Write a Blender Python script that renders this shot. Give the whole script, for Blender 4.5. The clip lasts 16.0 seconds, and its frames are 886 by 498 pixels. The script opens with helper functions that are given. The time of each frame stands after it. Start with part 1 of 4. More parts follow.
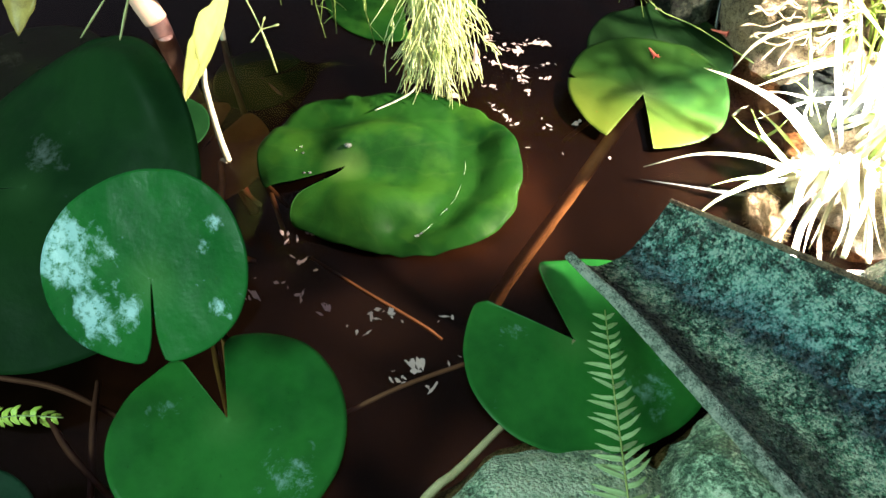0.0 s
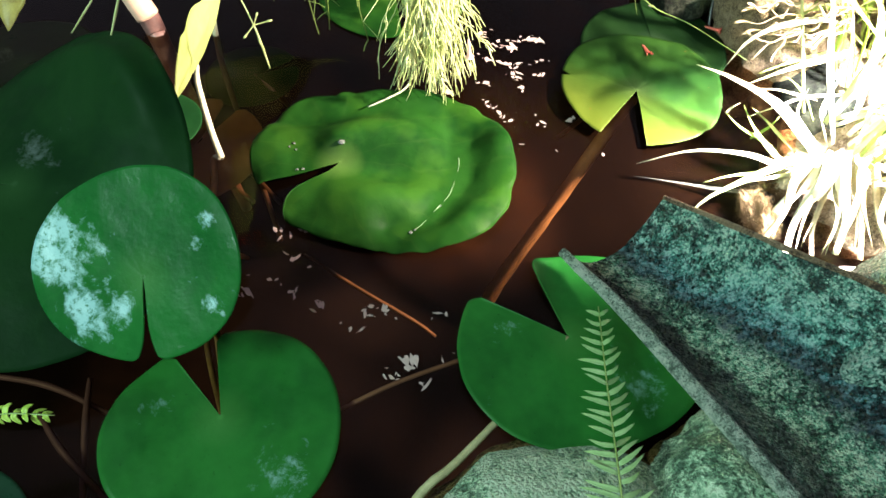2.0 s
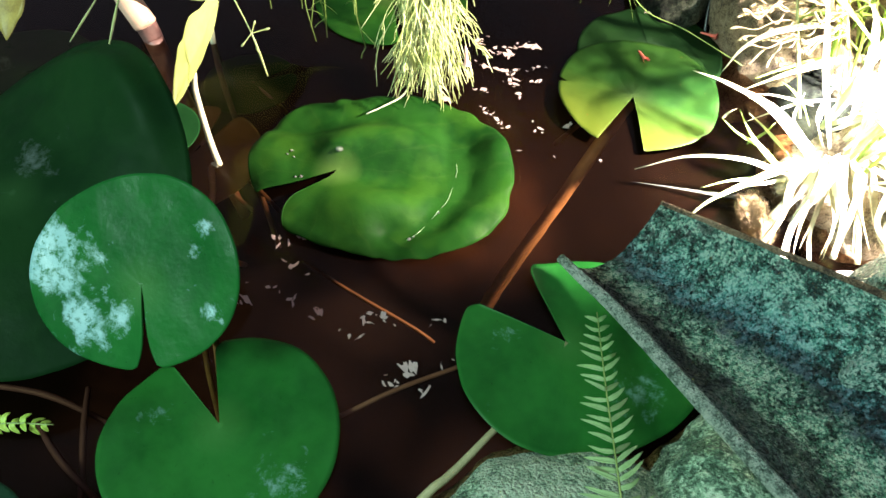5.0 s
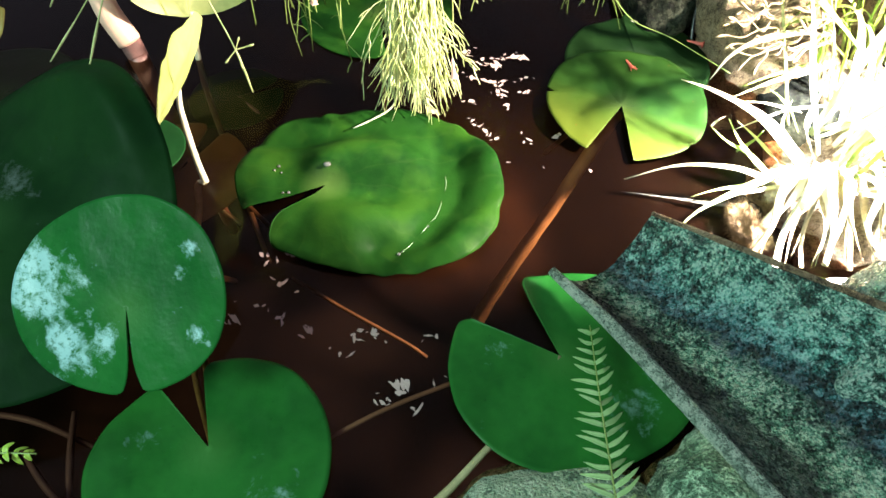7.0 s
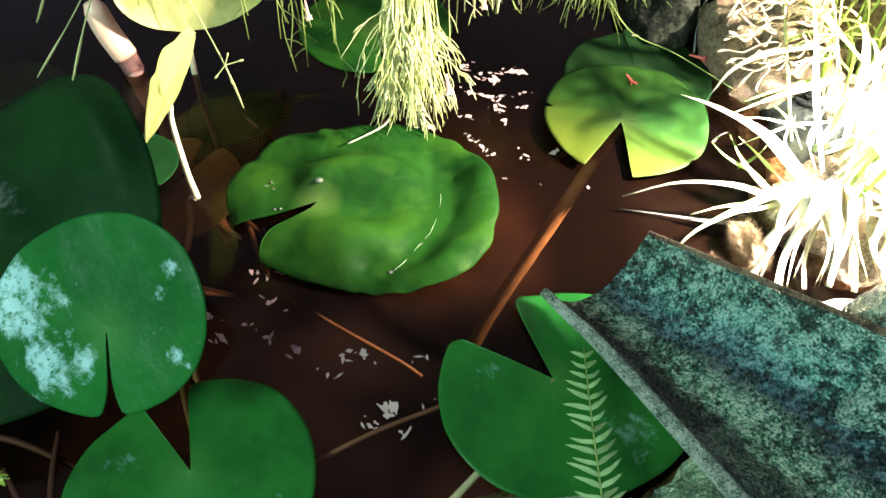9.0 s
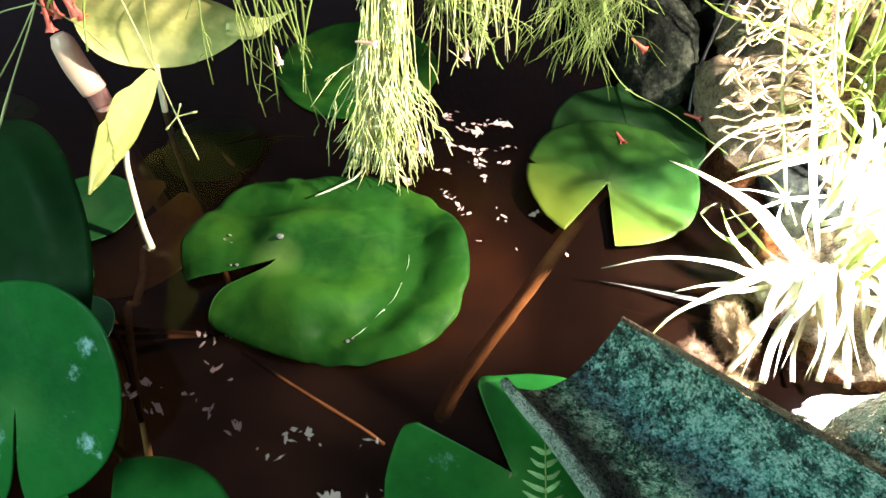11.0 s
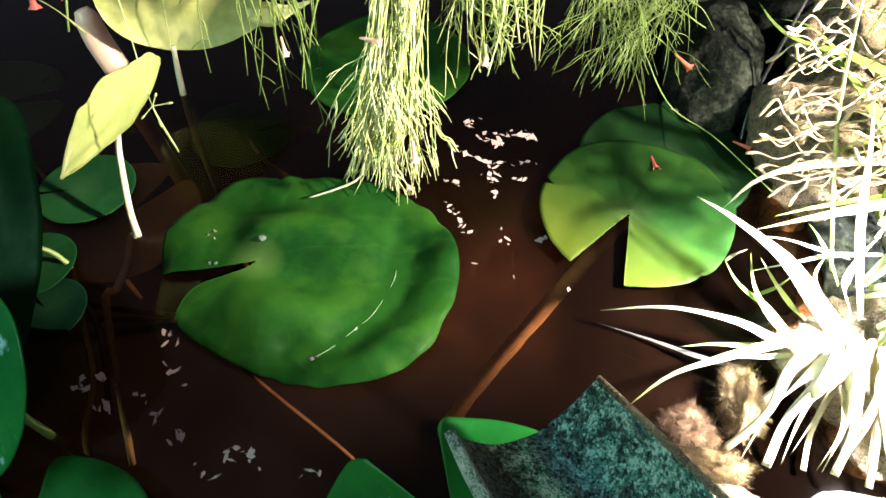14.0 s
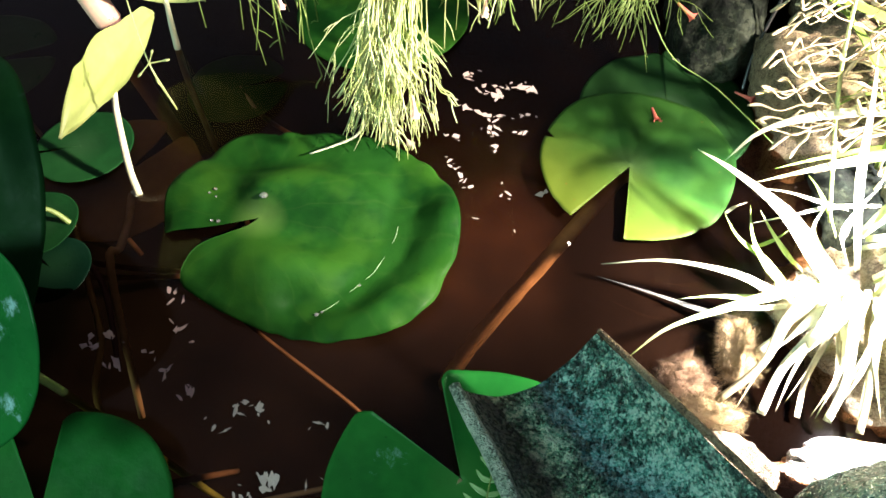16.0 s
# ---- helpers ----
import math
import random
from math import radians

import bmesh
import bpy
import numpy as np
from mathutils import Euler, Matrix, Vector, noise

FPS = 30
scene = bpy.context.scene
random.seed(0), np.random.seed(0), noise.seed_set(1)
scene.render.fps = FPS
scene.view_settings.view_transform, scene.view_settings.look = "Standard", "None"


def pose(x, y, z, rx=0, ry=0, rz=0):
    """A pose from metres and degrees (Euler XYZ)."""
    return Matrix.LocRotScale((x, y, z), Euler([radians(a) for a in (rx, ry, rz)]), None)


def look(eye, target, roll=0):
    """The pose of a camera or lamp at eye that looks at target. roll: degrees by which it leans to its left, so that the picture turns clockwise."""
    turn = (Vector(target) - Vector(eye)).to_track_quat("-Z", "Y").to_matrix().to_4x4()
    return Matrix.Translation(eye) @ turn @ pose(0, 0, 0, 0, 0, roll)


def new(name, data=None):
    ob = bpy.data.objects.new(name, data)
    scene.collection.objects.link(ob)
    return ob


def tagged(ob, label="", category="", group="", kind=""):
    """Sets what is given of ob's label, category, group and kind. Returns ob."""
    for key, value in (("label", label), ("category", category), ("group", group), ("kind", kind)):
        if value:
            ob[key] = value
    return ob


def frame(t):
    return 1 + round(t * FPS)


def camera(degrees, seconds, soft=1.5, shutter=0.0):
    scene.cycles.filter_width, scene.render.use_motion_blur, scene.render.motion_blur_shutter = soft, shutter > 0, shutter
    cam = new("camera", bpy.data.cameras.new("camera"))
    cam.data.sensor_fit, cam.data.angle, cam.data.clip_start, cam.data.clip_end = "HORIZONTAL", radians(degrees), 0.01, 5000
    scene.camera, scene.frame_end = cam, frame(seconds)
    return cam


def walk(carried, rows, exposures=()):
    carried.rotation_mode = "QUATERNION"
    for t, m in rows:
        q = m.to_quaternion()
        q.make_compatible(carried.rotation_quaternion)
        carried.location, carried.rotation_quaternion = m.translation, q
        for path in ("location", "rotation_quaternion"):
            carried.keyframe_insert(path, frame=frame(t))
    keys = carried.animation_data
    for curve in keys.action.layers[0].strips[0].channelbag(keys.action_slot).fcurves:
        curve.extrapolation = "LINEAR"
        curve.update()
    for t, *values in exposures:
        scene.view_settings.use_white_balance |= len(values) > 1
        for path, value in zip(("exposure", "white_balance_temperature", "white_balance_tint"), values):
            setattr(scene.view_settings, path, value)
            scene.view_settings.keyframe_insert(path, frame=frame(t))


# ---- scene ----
cam = camera(66.2, 16.0)
PATH = [
    (0, (0.075, 0.058, 0.656), (0.035, 1.246, -0.953), 1.3),
    (0.5, (0.073, 0.058, 0.656), (0.043, 1.239, -0.958), 1.5),
    (1, (0.074, 0.057, 0.656), (0.041, 1.236, -0.959), 1.4),
    (1.5, (0.074, 0.057, 0.658), (0.045, 1.243, -0.953), 1.5),
    (2, (0.075, 0.058, 0.655), (0.054, 1.24, -0.958), 2.0),
    (2.5, (0.076, 0.06, 0.653), (0.058, 1.24, -0.961), 1.9),
    (3, (0.077, 0.06, 0.655), (0.063, 1.245, -0.956), 2.0),
    (3.5, (0.078, 0.056, 0.654), (0.071, 1.246, -0.953), 2.2),
    (4, (0.076, 0.057, 0.658), (0.063, 1.25, -0.947), 2.1),
    (6.5, (0.074, 0.064, 0.653), (0.065, 1.271, -0.942), 1.5),
    (7, (0.077, 0.069, 0.654), (0.082, 1.285, -0.934), 1.6),
    (7.5, (0.08, 0.075, 0.653), (0.08, 1.294, -0.933), 0.9),
    (8, (0.077, 0.077, 0.649), (0.076, 1.298, -0.935), 1.0),
    (10.3, (0.129, 0.133, 0.644), (0.064, 1.396, -0.906), 0.1),
    (10.5, (0.125, 0.145, 0.64), (0.09, 1.401, -0.915), 1.6),
    (11, (0.143, 0.166, 0.641), (0.09, 1.448, -0.892), 2.4),
    (11.5, (0.167, 0.184, 0.641), (0.094, 1.484, -0.877), 2.6),
    (12, (0.192, 0.226, 0.642), (0.132, 1.595, -0.815), 4.6),
    (12.5, (0.204, 0.24, 0.639), (0.042, 1.57, -0.847), 1.1),
    (13, (0.222, 0.257, 0.624), (0.067, 1.543, -0.9), 2.1),
    (13.5, (0.231, 0.248, 0.617), (-0.075, 1.476, -0.932), 0.3),
    (14, (0.237, 0.248, 0.616), (-0.048, 1.471, -0.941), -0.0),
    (14.5, (0.233, 0.248, 0.616), (-0.051, 1.531, -0.892), 0.9),
    (15, (0.232, 0.246, 0.612), (0.007, 1.483, -0.943), 2.2),
    (15.5, (0.235, 0.243, 0.618), (-0.053, 1.398, -0.989), -0.9),
    (16, (0.232, 0.249, 0.623), (-0.019, 1.359, -1.021), -0.3),
]
EXPOSURES = [(0, 0.68, 6500, 19), (8, 0.73, 6500, 20), (10.5, 0.64, 6400, 20), (12, -0.06, 6250, 17), (13.1, -0.34, 6200, 16), (14, 0.13, 6200, 15), (16, 0.31, 6250, 16)]
walk(cam, [(t, look(eye, target, roll)) for t, eye, target, roll in PATH], EXPOSURES)

# ---------- light ----------
world = bpy.data.worlds.new("night_sky")
scene.world = world
world.use_nodes = True
wn = world.node_tree.nodes
wn["Background"].inputs[0].default_value = (0.36, 0.35, 0.42, 1)
wn["Background"].inputs[1].default_value = 0.46


def lamp(name, kind, where, target, energy, colour, size, cone=(60, 0.1)):
    data = bpy.data.lights.new(name, kind)
    data.energy, data.color = energy, colour
    if kind == "AREA":
        data.shape, data.size = "DISK", size
    else:
        data.shadow_soft_size = size
    if kind == "SPOT":
        data.spot_size, data.spot_blend = radians(cone[0]), cone[1]
    ob = new(name, data)
    ob.matrix_world = look(where, target)
    return ob


# a warm flood from over the bank, a small garden lamp among the plants, and a cool lamp high behind the pond's near edge
lamp("bank_flood", "SPOT", (1.05, 0.66, 0.64), (0.931, 1.509, 0.125), 330, (1.0, 0.88, 0.70), 0.03, (152.0, 0.115))
lamp("garden_lamp", "SPOT", (0.70, 0.66, 0.33), (0.605, 0.685, 0.0), 330, (1.0, 0.97, 0.94), 0.03, (74, 0.55))
lamp("cool_porch_lamp", "AREA", (-1.35, -0.70, 1.70), (0, 0.5, 0), 45, (0.58, 1.0, 0.86), 0.7)


# ---------- materials ----------
class Graph:
    """A small helper for node materials."""

    def __init__(self, name):
        self.mat = bpy.data.materials.new(name)
        self.mat.use_nodes = True
        self.tree = self.mat.node_tree
        self.bsdf = self.tree.nodes["Principled BSDF"]
        self.out = self.tree.nodes["Material Output"]

    def add(self, kind, **ins):
        n = self.tree.nodes.new(kind)
        for k, v in ins.items():
            self.put(n.inputs[k.replace("_", " ")], v)
        return n

    def put(self, socket, v):
        if hasattr(v, "is_output"):
            self.tree.links.new(v, socket)
        else:
            socket.default_value = v

    def coord(self, kind="Object"):
        return self.add("ShaderNodeTexCoord").outputs[kind]

    def noise(self, scale, detail=4.0, rough=0.55, vec=None, distort=0.0):
        return self.add("ShaderNodeTexNoise", Vector=vec or self.coord(), Scale=scale, Detail=detail, Roughness=rough, Distortion=distort).outputs[0]

    def math(self, op, a, b=0.0, clamp=False):
        n = self.tree.nodes.new("ShaderNodeMath")
        n.operation, n.use_clamp = op, clamp
        self.put(n.inputs[0], a), self.put(n.inputs[1], b)
        return n.outputs[0]

    def span(self, v, a, b, c=0.0, d=1.0):
        n = self.add("ShaderNodeMapRange")
        n.clamp = True
        for i, q in enumerate((v, a, b, c, d)):
            self.put(n.inputs[i], q)
        return n.outputs[0]

    def ramp(self, v, stops):
        n = self.add("ShaderNodeValToRGB", Fac=v)
        e = n.color_ramp.elements
        while len(e) < len(stops):
            e.new(0.5)
        for el, (p, c) in zip(e, stops):
            el.position, el.color = p, (*c, 1)
        return n.outputs[0]

    def mix(self, f, a, b, mode="MIX"):
        n = self.tree.nodes.new("ShaderNodeMix")
        n.data_type, n.blend_type = "RGBA", mode
        self.put(n.inputs[0], f)
        for i, v in ((6, a), (7, b)):
            self.put(n.inputs[i], v if hasattr(v, "is_output") else (*v, 1))
        return n.outputs[2]

    def bump(self, h, strength, dist):
        n = self.add("ShaderNodeBump", Height=h, Strength=strength, Distance=dist)
        self.put(self.bsdf.inputs["Normal"], n.outputs[0])
        return n.outputs[0]

    def thin(self, colour, amount, normal=None):
        """Lets part of the light through, as a leaf does."""
        t = self.add("ShaderNodeBsdfTranslucent", Color=colour)
        if normal is not None:
            self.put(t.inputs["Normal"], normal)
        m = self.add("ShaderNodeMixShader", Fac=amount)
        self.put(m.inputs[1], self.bsdf.outputs[0]), self.put(m.inputs[2], t.outputs[0])
        self.put(self.out.inputs[0], m.outputs[0])

    def set(self, **ins):
        for k, v in ins.items():
            self.put(self.bsdf.inputs[k.replace("_", " ")], v if hasattr(v, "is_output") or not isinstance(v, tuple) else (*v, 1))
        return self.mat


def pad_material(name, dark, light, vein, rough=0.32, film_glare=None, yellow=None, translucent=0.18, sheen=0.28, warm=None):
    """A lily leaf: mottled green, faint radial veins, lamp glare painted pale in waxy patches, yellowing from one side
    (yellow).
    """
    g = Graph(name)
    p = g.coord()
    big, fine = g.noise(9, 5, vec=p), g.noise(70, 4, vec=p)
    col = g.ramp(big, [(0.40, dark), (0.60, light)])
    col = g.mix(g.span(g.noise(32, 6, 0.65, vec=p), 0.5, 0.72, 0.0, 0.28), col, dark)
    col = g.mix(g.span(fine, 0.3, 0.75, 0.0, 0.12), col, [c * 1.7 for c in light])
    if warm:
        col = g.mix(g.span(g.noise(13, 3, vec=p), 0.5, 0.66, 0.0, 0.7), col, warm)
    xyz = g.add("ShaderNodeSeparateXYZ", Vector=p)
    ang = g.math("ARCTAN2", xyz.outputs[1], xyz.outputs[0])
    wob = g.math("MULTIPLY", g.noise(14, 2, vec=p), 0.5)
    ray = g.math("ABSOLUTE", g.math("SINE", g.math("MULTIPLY", g.math("ADD", ang, wob), 10.0)))
    ray = g.span(ray, 0.0, 0.16, 1.0, 0.0)
    side_ray = g.span(g.math("ABSOLUTE", g.math("SINE", g.math("MULTIPLY", g.math("ADD", ang, g.math("MULTIPLY", wob, 1.6)), 23.0))), 0.0, 0.10, 1.0, 0.0)
    col = g.mix(g.math("MULTIPLY", g.math("MAXIMUM", ray, g.math("MULTIPLY", side_ray, 0.5)), 0.05), col, vein)
    pins = g.span(g.noise(210, 2, 0.5, vec=p), 0.70, 0.76)
    col = g.mix(g.math("MULTIPLY", pins, 0.45), col, [c * 0.3 for c in dark])
    length = g.add("ShaderNodeVectorMath", Vector=p)
    length.operation = "LENGTH"
    eye = g.span(length.outputs["Value"], 0.0, 0.035, 0.5, 0.0)
    col = g.mix(eye, col, vein)
    if yellow:
        (dx, dy, lo, hi), tint = yellow
        side = g.math("ADD", g.math("MULTIPLY", xyz.outputs[0], dx), g.math("MULTIPLY", xyz.outputs[1], dy))
        side = g.math("ADD", side, g.math("MULTIPLY", g.math("SUBTRACT", g.noise(22, 4, vec=p), 0.5), 0.06))
        col = g.mix(g.span(side, lo, hi), col, tint)
        spots = g.span(g.noise(120, 2, vec=p), 0.72, 0.78)
        col = g.mix(g.math("MULTIPLY", spots, 0.6), col, (0.10, 0.05, 0.01))
    r = g.span(g.noise(24, 5, 0.65, vec=p), 0.35, 0.65, rough - 0.08, rough + 0.16)
    spec = sheen
    if film_glare:
        spots, film_glare = film_glare
        near = None
        for fx, fy, fr, fs in spots:
            away = g.add("ShaderNodeVectorMath", Vector=p)
            away.operation = "DISTANCE"
            away.inputs[1].default_value = (fx, fy, 0)
            here = g.span(away.outputs["Value"], 0.0, fr, fs, -0.12)
            near = here if near is None else g.math("MAXIMUM", near, here)
        blot = g.math("ADD", g.noise(30, 9, 0.72, vec=p, distort=0.25), near)
        patch = g.math("MULTIPLY", g.span(blot, 0.54, 0.68), g.span(g.noise(110, 5, 0.75, vec=p), 0.36, 0.50))
        # pale cyan mixed into the base colour stands for reflected lamp light
        col = g.mix(g.math("MULTIPLY", patch, film_glare), col, (0.28, 0.54, 0.54))
        r = g.math("ADD", r, g.math("MULTIPLY", patch, 0.06))
        spec = g.span(patch, 0, 1, sheen, 0.9)
    h = g.math("ADD", g.math("ADD", g.noise(45, 5, vec=p), g.math("MULTIPLY", g.noise(150, 3, vec=p), 0.35)), g.math("MULTIPLY", ray, 0.015))
    n = g.bump(h, 0.35, 0.002)
    g.set(Base_Color=col, Roughness=r, Specular_IOR_Level=spec)
    g.thin(g.mix(0.5, col, (0.20, 0.34, 0.03)), translucent, n)
    return g.mat


def leaf_material(name, dark, light, rough=0.42, translucent=0.35, scale=30, strands=False):
    g = Graph(name)
    p = g.coord()
    col = g.ramp(g.noise(scale, 5, vec=p), [(0.3, dark), (0.72, light)])
    col = g.mix(g.span(g.noise(scale * 9, 3, vec=p), 0.4, 0.8, 0, 0.3), col, [min(1, c * 1.5) for c in light])
    rnd = g.add("ShaderNodeNewGeometry").outputs["Random Per Island"] if strands else g.add("ShaderNodeObjectInfo").outputs["Random"]
    col = g.mix(g.span(rnd, 0, 1, 0.0, 0.35), col, dark)
    if strands:
        col = g.mix(g.span(rnd, 0.7, 1.0, 0.0, 0.7), col, [c * 0.45 for c in dark])
    n = g.bump(g.noise(scale * 5, 4, vec=p), 0.3, 0.001)
    g.set(Base_Color=col, Roughness=rough)
    if translucent:
        g.thin(g.mix(0.4, col, light), translucent, n)
    return g.mat


def stone_material(name, stops, scale, speck=(0.4, 0.42, 0.36), speck_amount=0.5, rough=(0.35, 0.8), relief=0.004, wet=0.0, zones=0.0, bands=False):
    g = Graph(name)
    p = g.coord()
    big, mid, fine = g.noise(scale, 8, 0.68, vec=p), g.noise(scale * 5, 6, 0.7, vec=p), g.noise(scale * 22, 4, 0.7, vec=p)
    f = g.math("ADD", g.math("MULTIPLY", big, 0.34), g.math("ADD", g.math("MULTIPLY", mid, 0.36), g.math("MULTIPLY", fine, 0.30)))
    col = g.ramp(f, stops)
    flecks = g.add("ShaderNodeTexVoronoi", Vector=p, Scale=scale * 24)
    grit = g.add("ShaderNodeSeparateColor", Color=flecks.outputs["Color"]).outputs[0]
    sp = g.math("ADD", grit, g.math("MULTIPLY", g.math("SUBTRACT", f, 0.5), 7.0))
    dark = g.math("MULTIPLY", g.span(sp, 0.24, 0.06), 0.6)
    col = g.mix(dark, col, [c * 0.35 for c in stops[0][1]])
    col = g.mix(g.math("MULTIPLY", g.span(sp, 0.74, 0.82), speck_amount), col, speck)
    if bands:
        # bands across the channel: algae tones with the trough's shade and sheen painted in
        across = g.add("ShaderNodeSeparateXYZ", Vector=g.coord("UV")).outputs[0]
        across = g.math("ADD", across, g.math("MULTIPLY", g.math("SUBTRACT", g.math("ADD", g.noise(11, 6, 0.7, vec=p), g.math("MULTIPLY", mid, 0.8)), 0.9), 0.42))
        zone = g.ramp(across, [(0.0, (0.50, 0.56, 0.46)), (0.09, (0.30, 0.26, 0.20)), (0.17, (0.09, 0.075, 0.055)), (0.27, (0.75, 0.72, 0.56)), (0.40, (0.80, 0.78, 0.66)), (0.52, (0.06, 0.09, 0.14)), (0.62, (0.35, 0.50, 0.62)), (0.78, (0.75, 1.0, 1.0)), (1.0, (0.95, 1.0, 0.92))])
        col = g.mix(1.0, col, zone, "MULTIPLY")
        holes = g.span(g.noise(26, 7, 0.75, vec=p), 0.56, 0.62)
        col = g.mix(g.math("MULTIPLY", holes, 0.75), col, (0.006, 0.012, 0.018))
    if zones:
        slick = g.span(g.math("ADD", g.math("MULTIPLY", g.noise(scale * 0.5, 4, 0.6, vec=p), 0.7), g.math("MULTIPLY", mid, 0.3)), 0.49, 0.56)
        col = g.mix(g.math("MULTIPLY", slick, zones), col, (0.008, 0.016, 0.020))
    cell = g.add("ShaderNodeTexVoronoi", Vector=p, Scale=scale * 26).outputs["Distance"]
    h = g.math("ADD", g.math("MULTIPLY", mid, 0.6), g.math("ADD", g.math("MULTIPLY", fine, 0.5), g.math("MULTIPLY", cell, -0.35)))
    g.bump(h, 1.0, relief * 1.8)
    r = g.span(grit, 0.2, 0.8, rough[0], rough[1])
    return g.set(Base_Color=col, Roughness=r, Specular_IOR_Level=0.5 + wet)


pad_bright = pad_material("pad_bright_green", (0.0028, 0.027, 0.0034), (0.0095, 0.052, 0.0062), (0.10, 0.17, 0.04), 0.50, translucent=0.16, sheen=0.05, warm=(0.021, 0.076, 0.0068))
pad_deep = pad_material("pad_deep_green", (0.0045, 0.082, 0.012), (0.011, 0.130, 0.019), (0.05, 0.18, 0.04), 0.40, film_glare=(((0.07, -0.055, 0.045, 0.13), (-0.06, 0.0, 0.03, 0.08)), 0.45), sheen=0.13)
pad_waxy = pad_material("pad_waxy_green", (0.004, 0.080, 0.016), (0.008, 0.120, 0.022), (0.06, 0.20, 0.05), 0.25, film_glare=(((-0.098, 0.035, 0.060, 0.34), (-0.062, -0.026, 0.050, 0.30), (-0.028, -0.027, 0.034, 0.24), (-0.045, 0.045, 0.045, 0.11), (0.058, 0.028, 0.020, 0.17), (0.070, 0.044, 0.016, 0.19), (0.067, -0.031, 0.020, 0.17)), 0.85), sheen=0.055)
pad_yellow = pad_material("pad_yellowing", (0.0046, 0.023, 0.0040), (0.0125, 0.041, 0.0060), (0.05, 0.08, 0.025), 0.45, sheen=0.07,
                          yellow=((-0.50, -0.88, -0.005, 0.10), (0.062, 0.088, 0.010)))
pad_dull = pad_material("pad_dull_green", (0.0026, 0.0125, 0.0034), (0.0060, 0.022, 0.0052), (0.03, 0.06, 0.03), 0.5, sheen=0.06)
pad_dark = pad_material("pad_dark_green", (0.003, 0.022, 0.011), (0.006, 0.036, 0.016), (0.03, 0.11, 0.04), 0.33, film_glare=(((-0.05, 0.02, 0.05, 0.1),), 0.3), sheen=0.2)
# dark copy of the pad green: the raised pad's shade is put in
pad_shade = pad_material("pad_shade_green", (0.0026, 0.020, 0.0052), (0.0050, 0.030, 0.0068), (0.02, 0.07, 0.02), 0.5, film_glare=(((0.010, 0.042, 0.055, 0.15), (0.030, 0.050, 0.040, 0.10)), 0.06), sheen=0.05)
pad_small = pad_material("pad_small_green", (0.0050, 0.040, 0.010), (0.0100, 0.062, 0.0150), (0.03, 0.08, 0.03), 0.5, sheen=0.08)
pad_brown = pad_material("pad_sunken_brown", (0.20, 0.165, 0.09), (0.29, 0.235, 0.13), (0.30, 0.25, 0.15), 0.6, translucent=0.0)
leaf_lime = leaf_material("leaf_lime", (0.31, 0.38, 0.10), (0.43, 0.49, 0.17), 0.45, 0.3, 12)
leaf_yellow = leaf_material("leaf_yellow", (0.22, 0.13, 0.03), (0.70, 0.58, 0.14), 0.5, 0.3, 50)
leaf_olive = leaf_material("leaf_olive", (0.42, 0.43, 0.11), (0.68, 0.66, 0.28), 0.45, 0.18, 14)
leaf_grass = leaf_material("leaf_grass", (0.17, 0.28, 0.04), (0.38, 0.48, 0.13), 0.45, 0.35)
leaf_feather = leaf_material("leaf_feather", (0.11, 0.19, 0.03), (0.30, 0.38, 0.11), 0.45, 0.35, 30, True)
leaf_tassel = leaf_material("leaf_tassel", (0.38, 0.47, 0.10), (0.80, 0.82, 0.48), 0.4, 0.3, 30, True)
leaf_strap = leaf_material("leaf_strap", (0.30, 0.38, 0.10), (0.62, 0.64, 0.38), 0.4, 0.3, 12)
leaf_pale = leaf_material("leaf_pale_strap", (0.50, 0.50, 0.32), (0.72, 0.70, 0.52), 0.45, 0.25, 12)
leaf_faded = leaf_material("leaf_faded", (0.20, 0.165, 0.085), (0.40, 0.35, 0.21), 0.6, 0.15, 40)
leaf_fern = leaf_material("leaf_fern", (0.22, 0.40, 0.14), (0.34, 0.52, 0.24), 0.5, 0.2)
# brighter copy of the fern green: light on the left frond is put in
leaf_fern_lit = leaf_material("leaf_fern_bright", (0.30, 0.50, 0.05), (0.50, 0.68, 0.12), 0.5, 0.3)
stem_pale = leaf_material("stem_pale", (0.42, 0.42, 0.26), (0.66, 0.62, 0.46), 0.5, 0.0, 40)
stem_green = leaf_material("stem_green", (0.14, 0.22, 0.05), (0.26, 0.34, 0.10), 0.5, 0.0, 40)
stem_lit = leaf_material("stem_lit", (0.30, 0.34, 0.10), (0.50, 0.52, 0.24), 0.5, 0.0, 40)
stem_wine = leaf_material("stem_wine", (0.10, 0.045, 0.04), (0.20, 0.10, 0.085), 0.5, 0.0, 30)
stem_grey = leaf_material("stem_grey", (0.17, 0.15, 0.16), (0.30, 0.27, 0.28), 0.6, 0.0, 50)
stem_violet = leaf_material("stem_violet", (0.06, 0.048, 0.07), (0.12, 0.095, 0.13), 0.6, 0.0, 50)
stem_rust = leaf_material("stem_rust", (0.21, 0.145, 0.07), (0.40, 0.28, 0.15), 0.6, 0.0, 50)
stem_dull = leaf_material("stem_dull", (0.06, 0.048, 0.034), (0.13, 0.10, 0.07), 0.6, 0.0, 50)
stem_olive = leaf_material("stem_olive", (0.22, 0.22, 0.10), (0.40, 0.38, 0.20), 0.6, 0.0, 50)
stem_dry = leaf_material("stem_dry", (0.022, 0.020, 0.016), (0.05, 0.045, 0.036), 0.7, 0.0, 50)
root_pale = leaf_material("root_pale", (0.34, 0.27, 0.16), (0.60, 0.50, 0.34), 0.7, 0.0, 60)
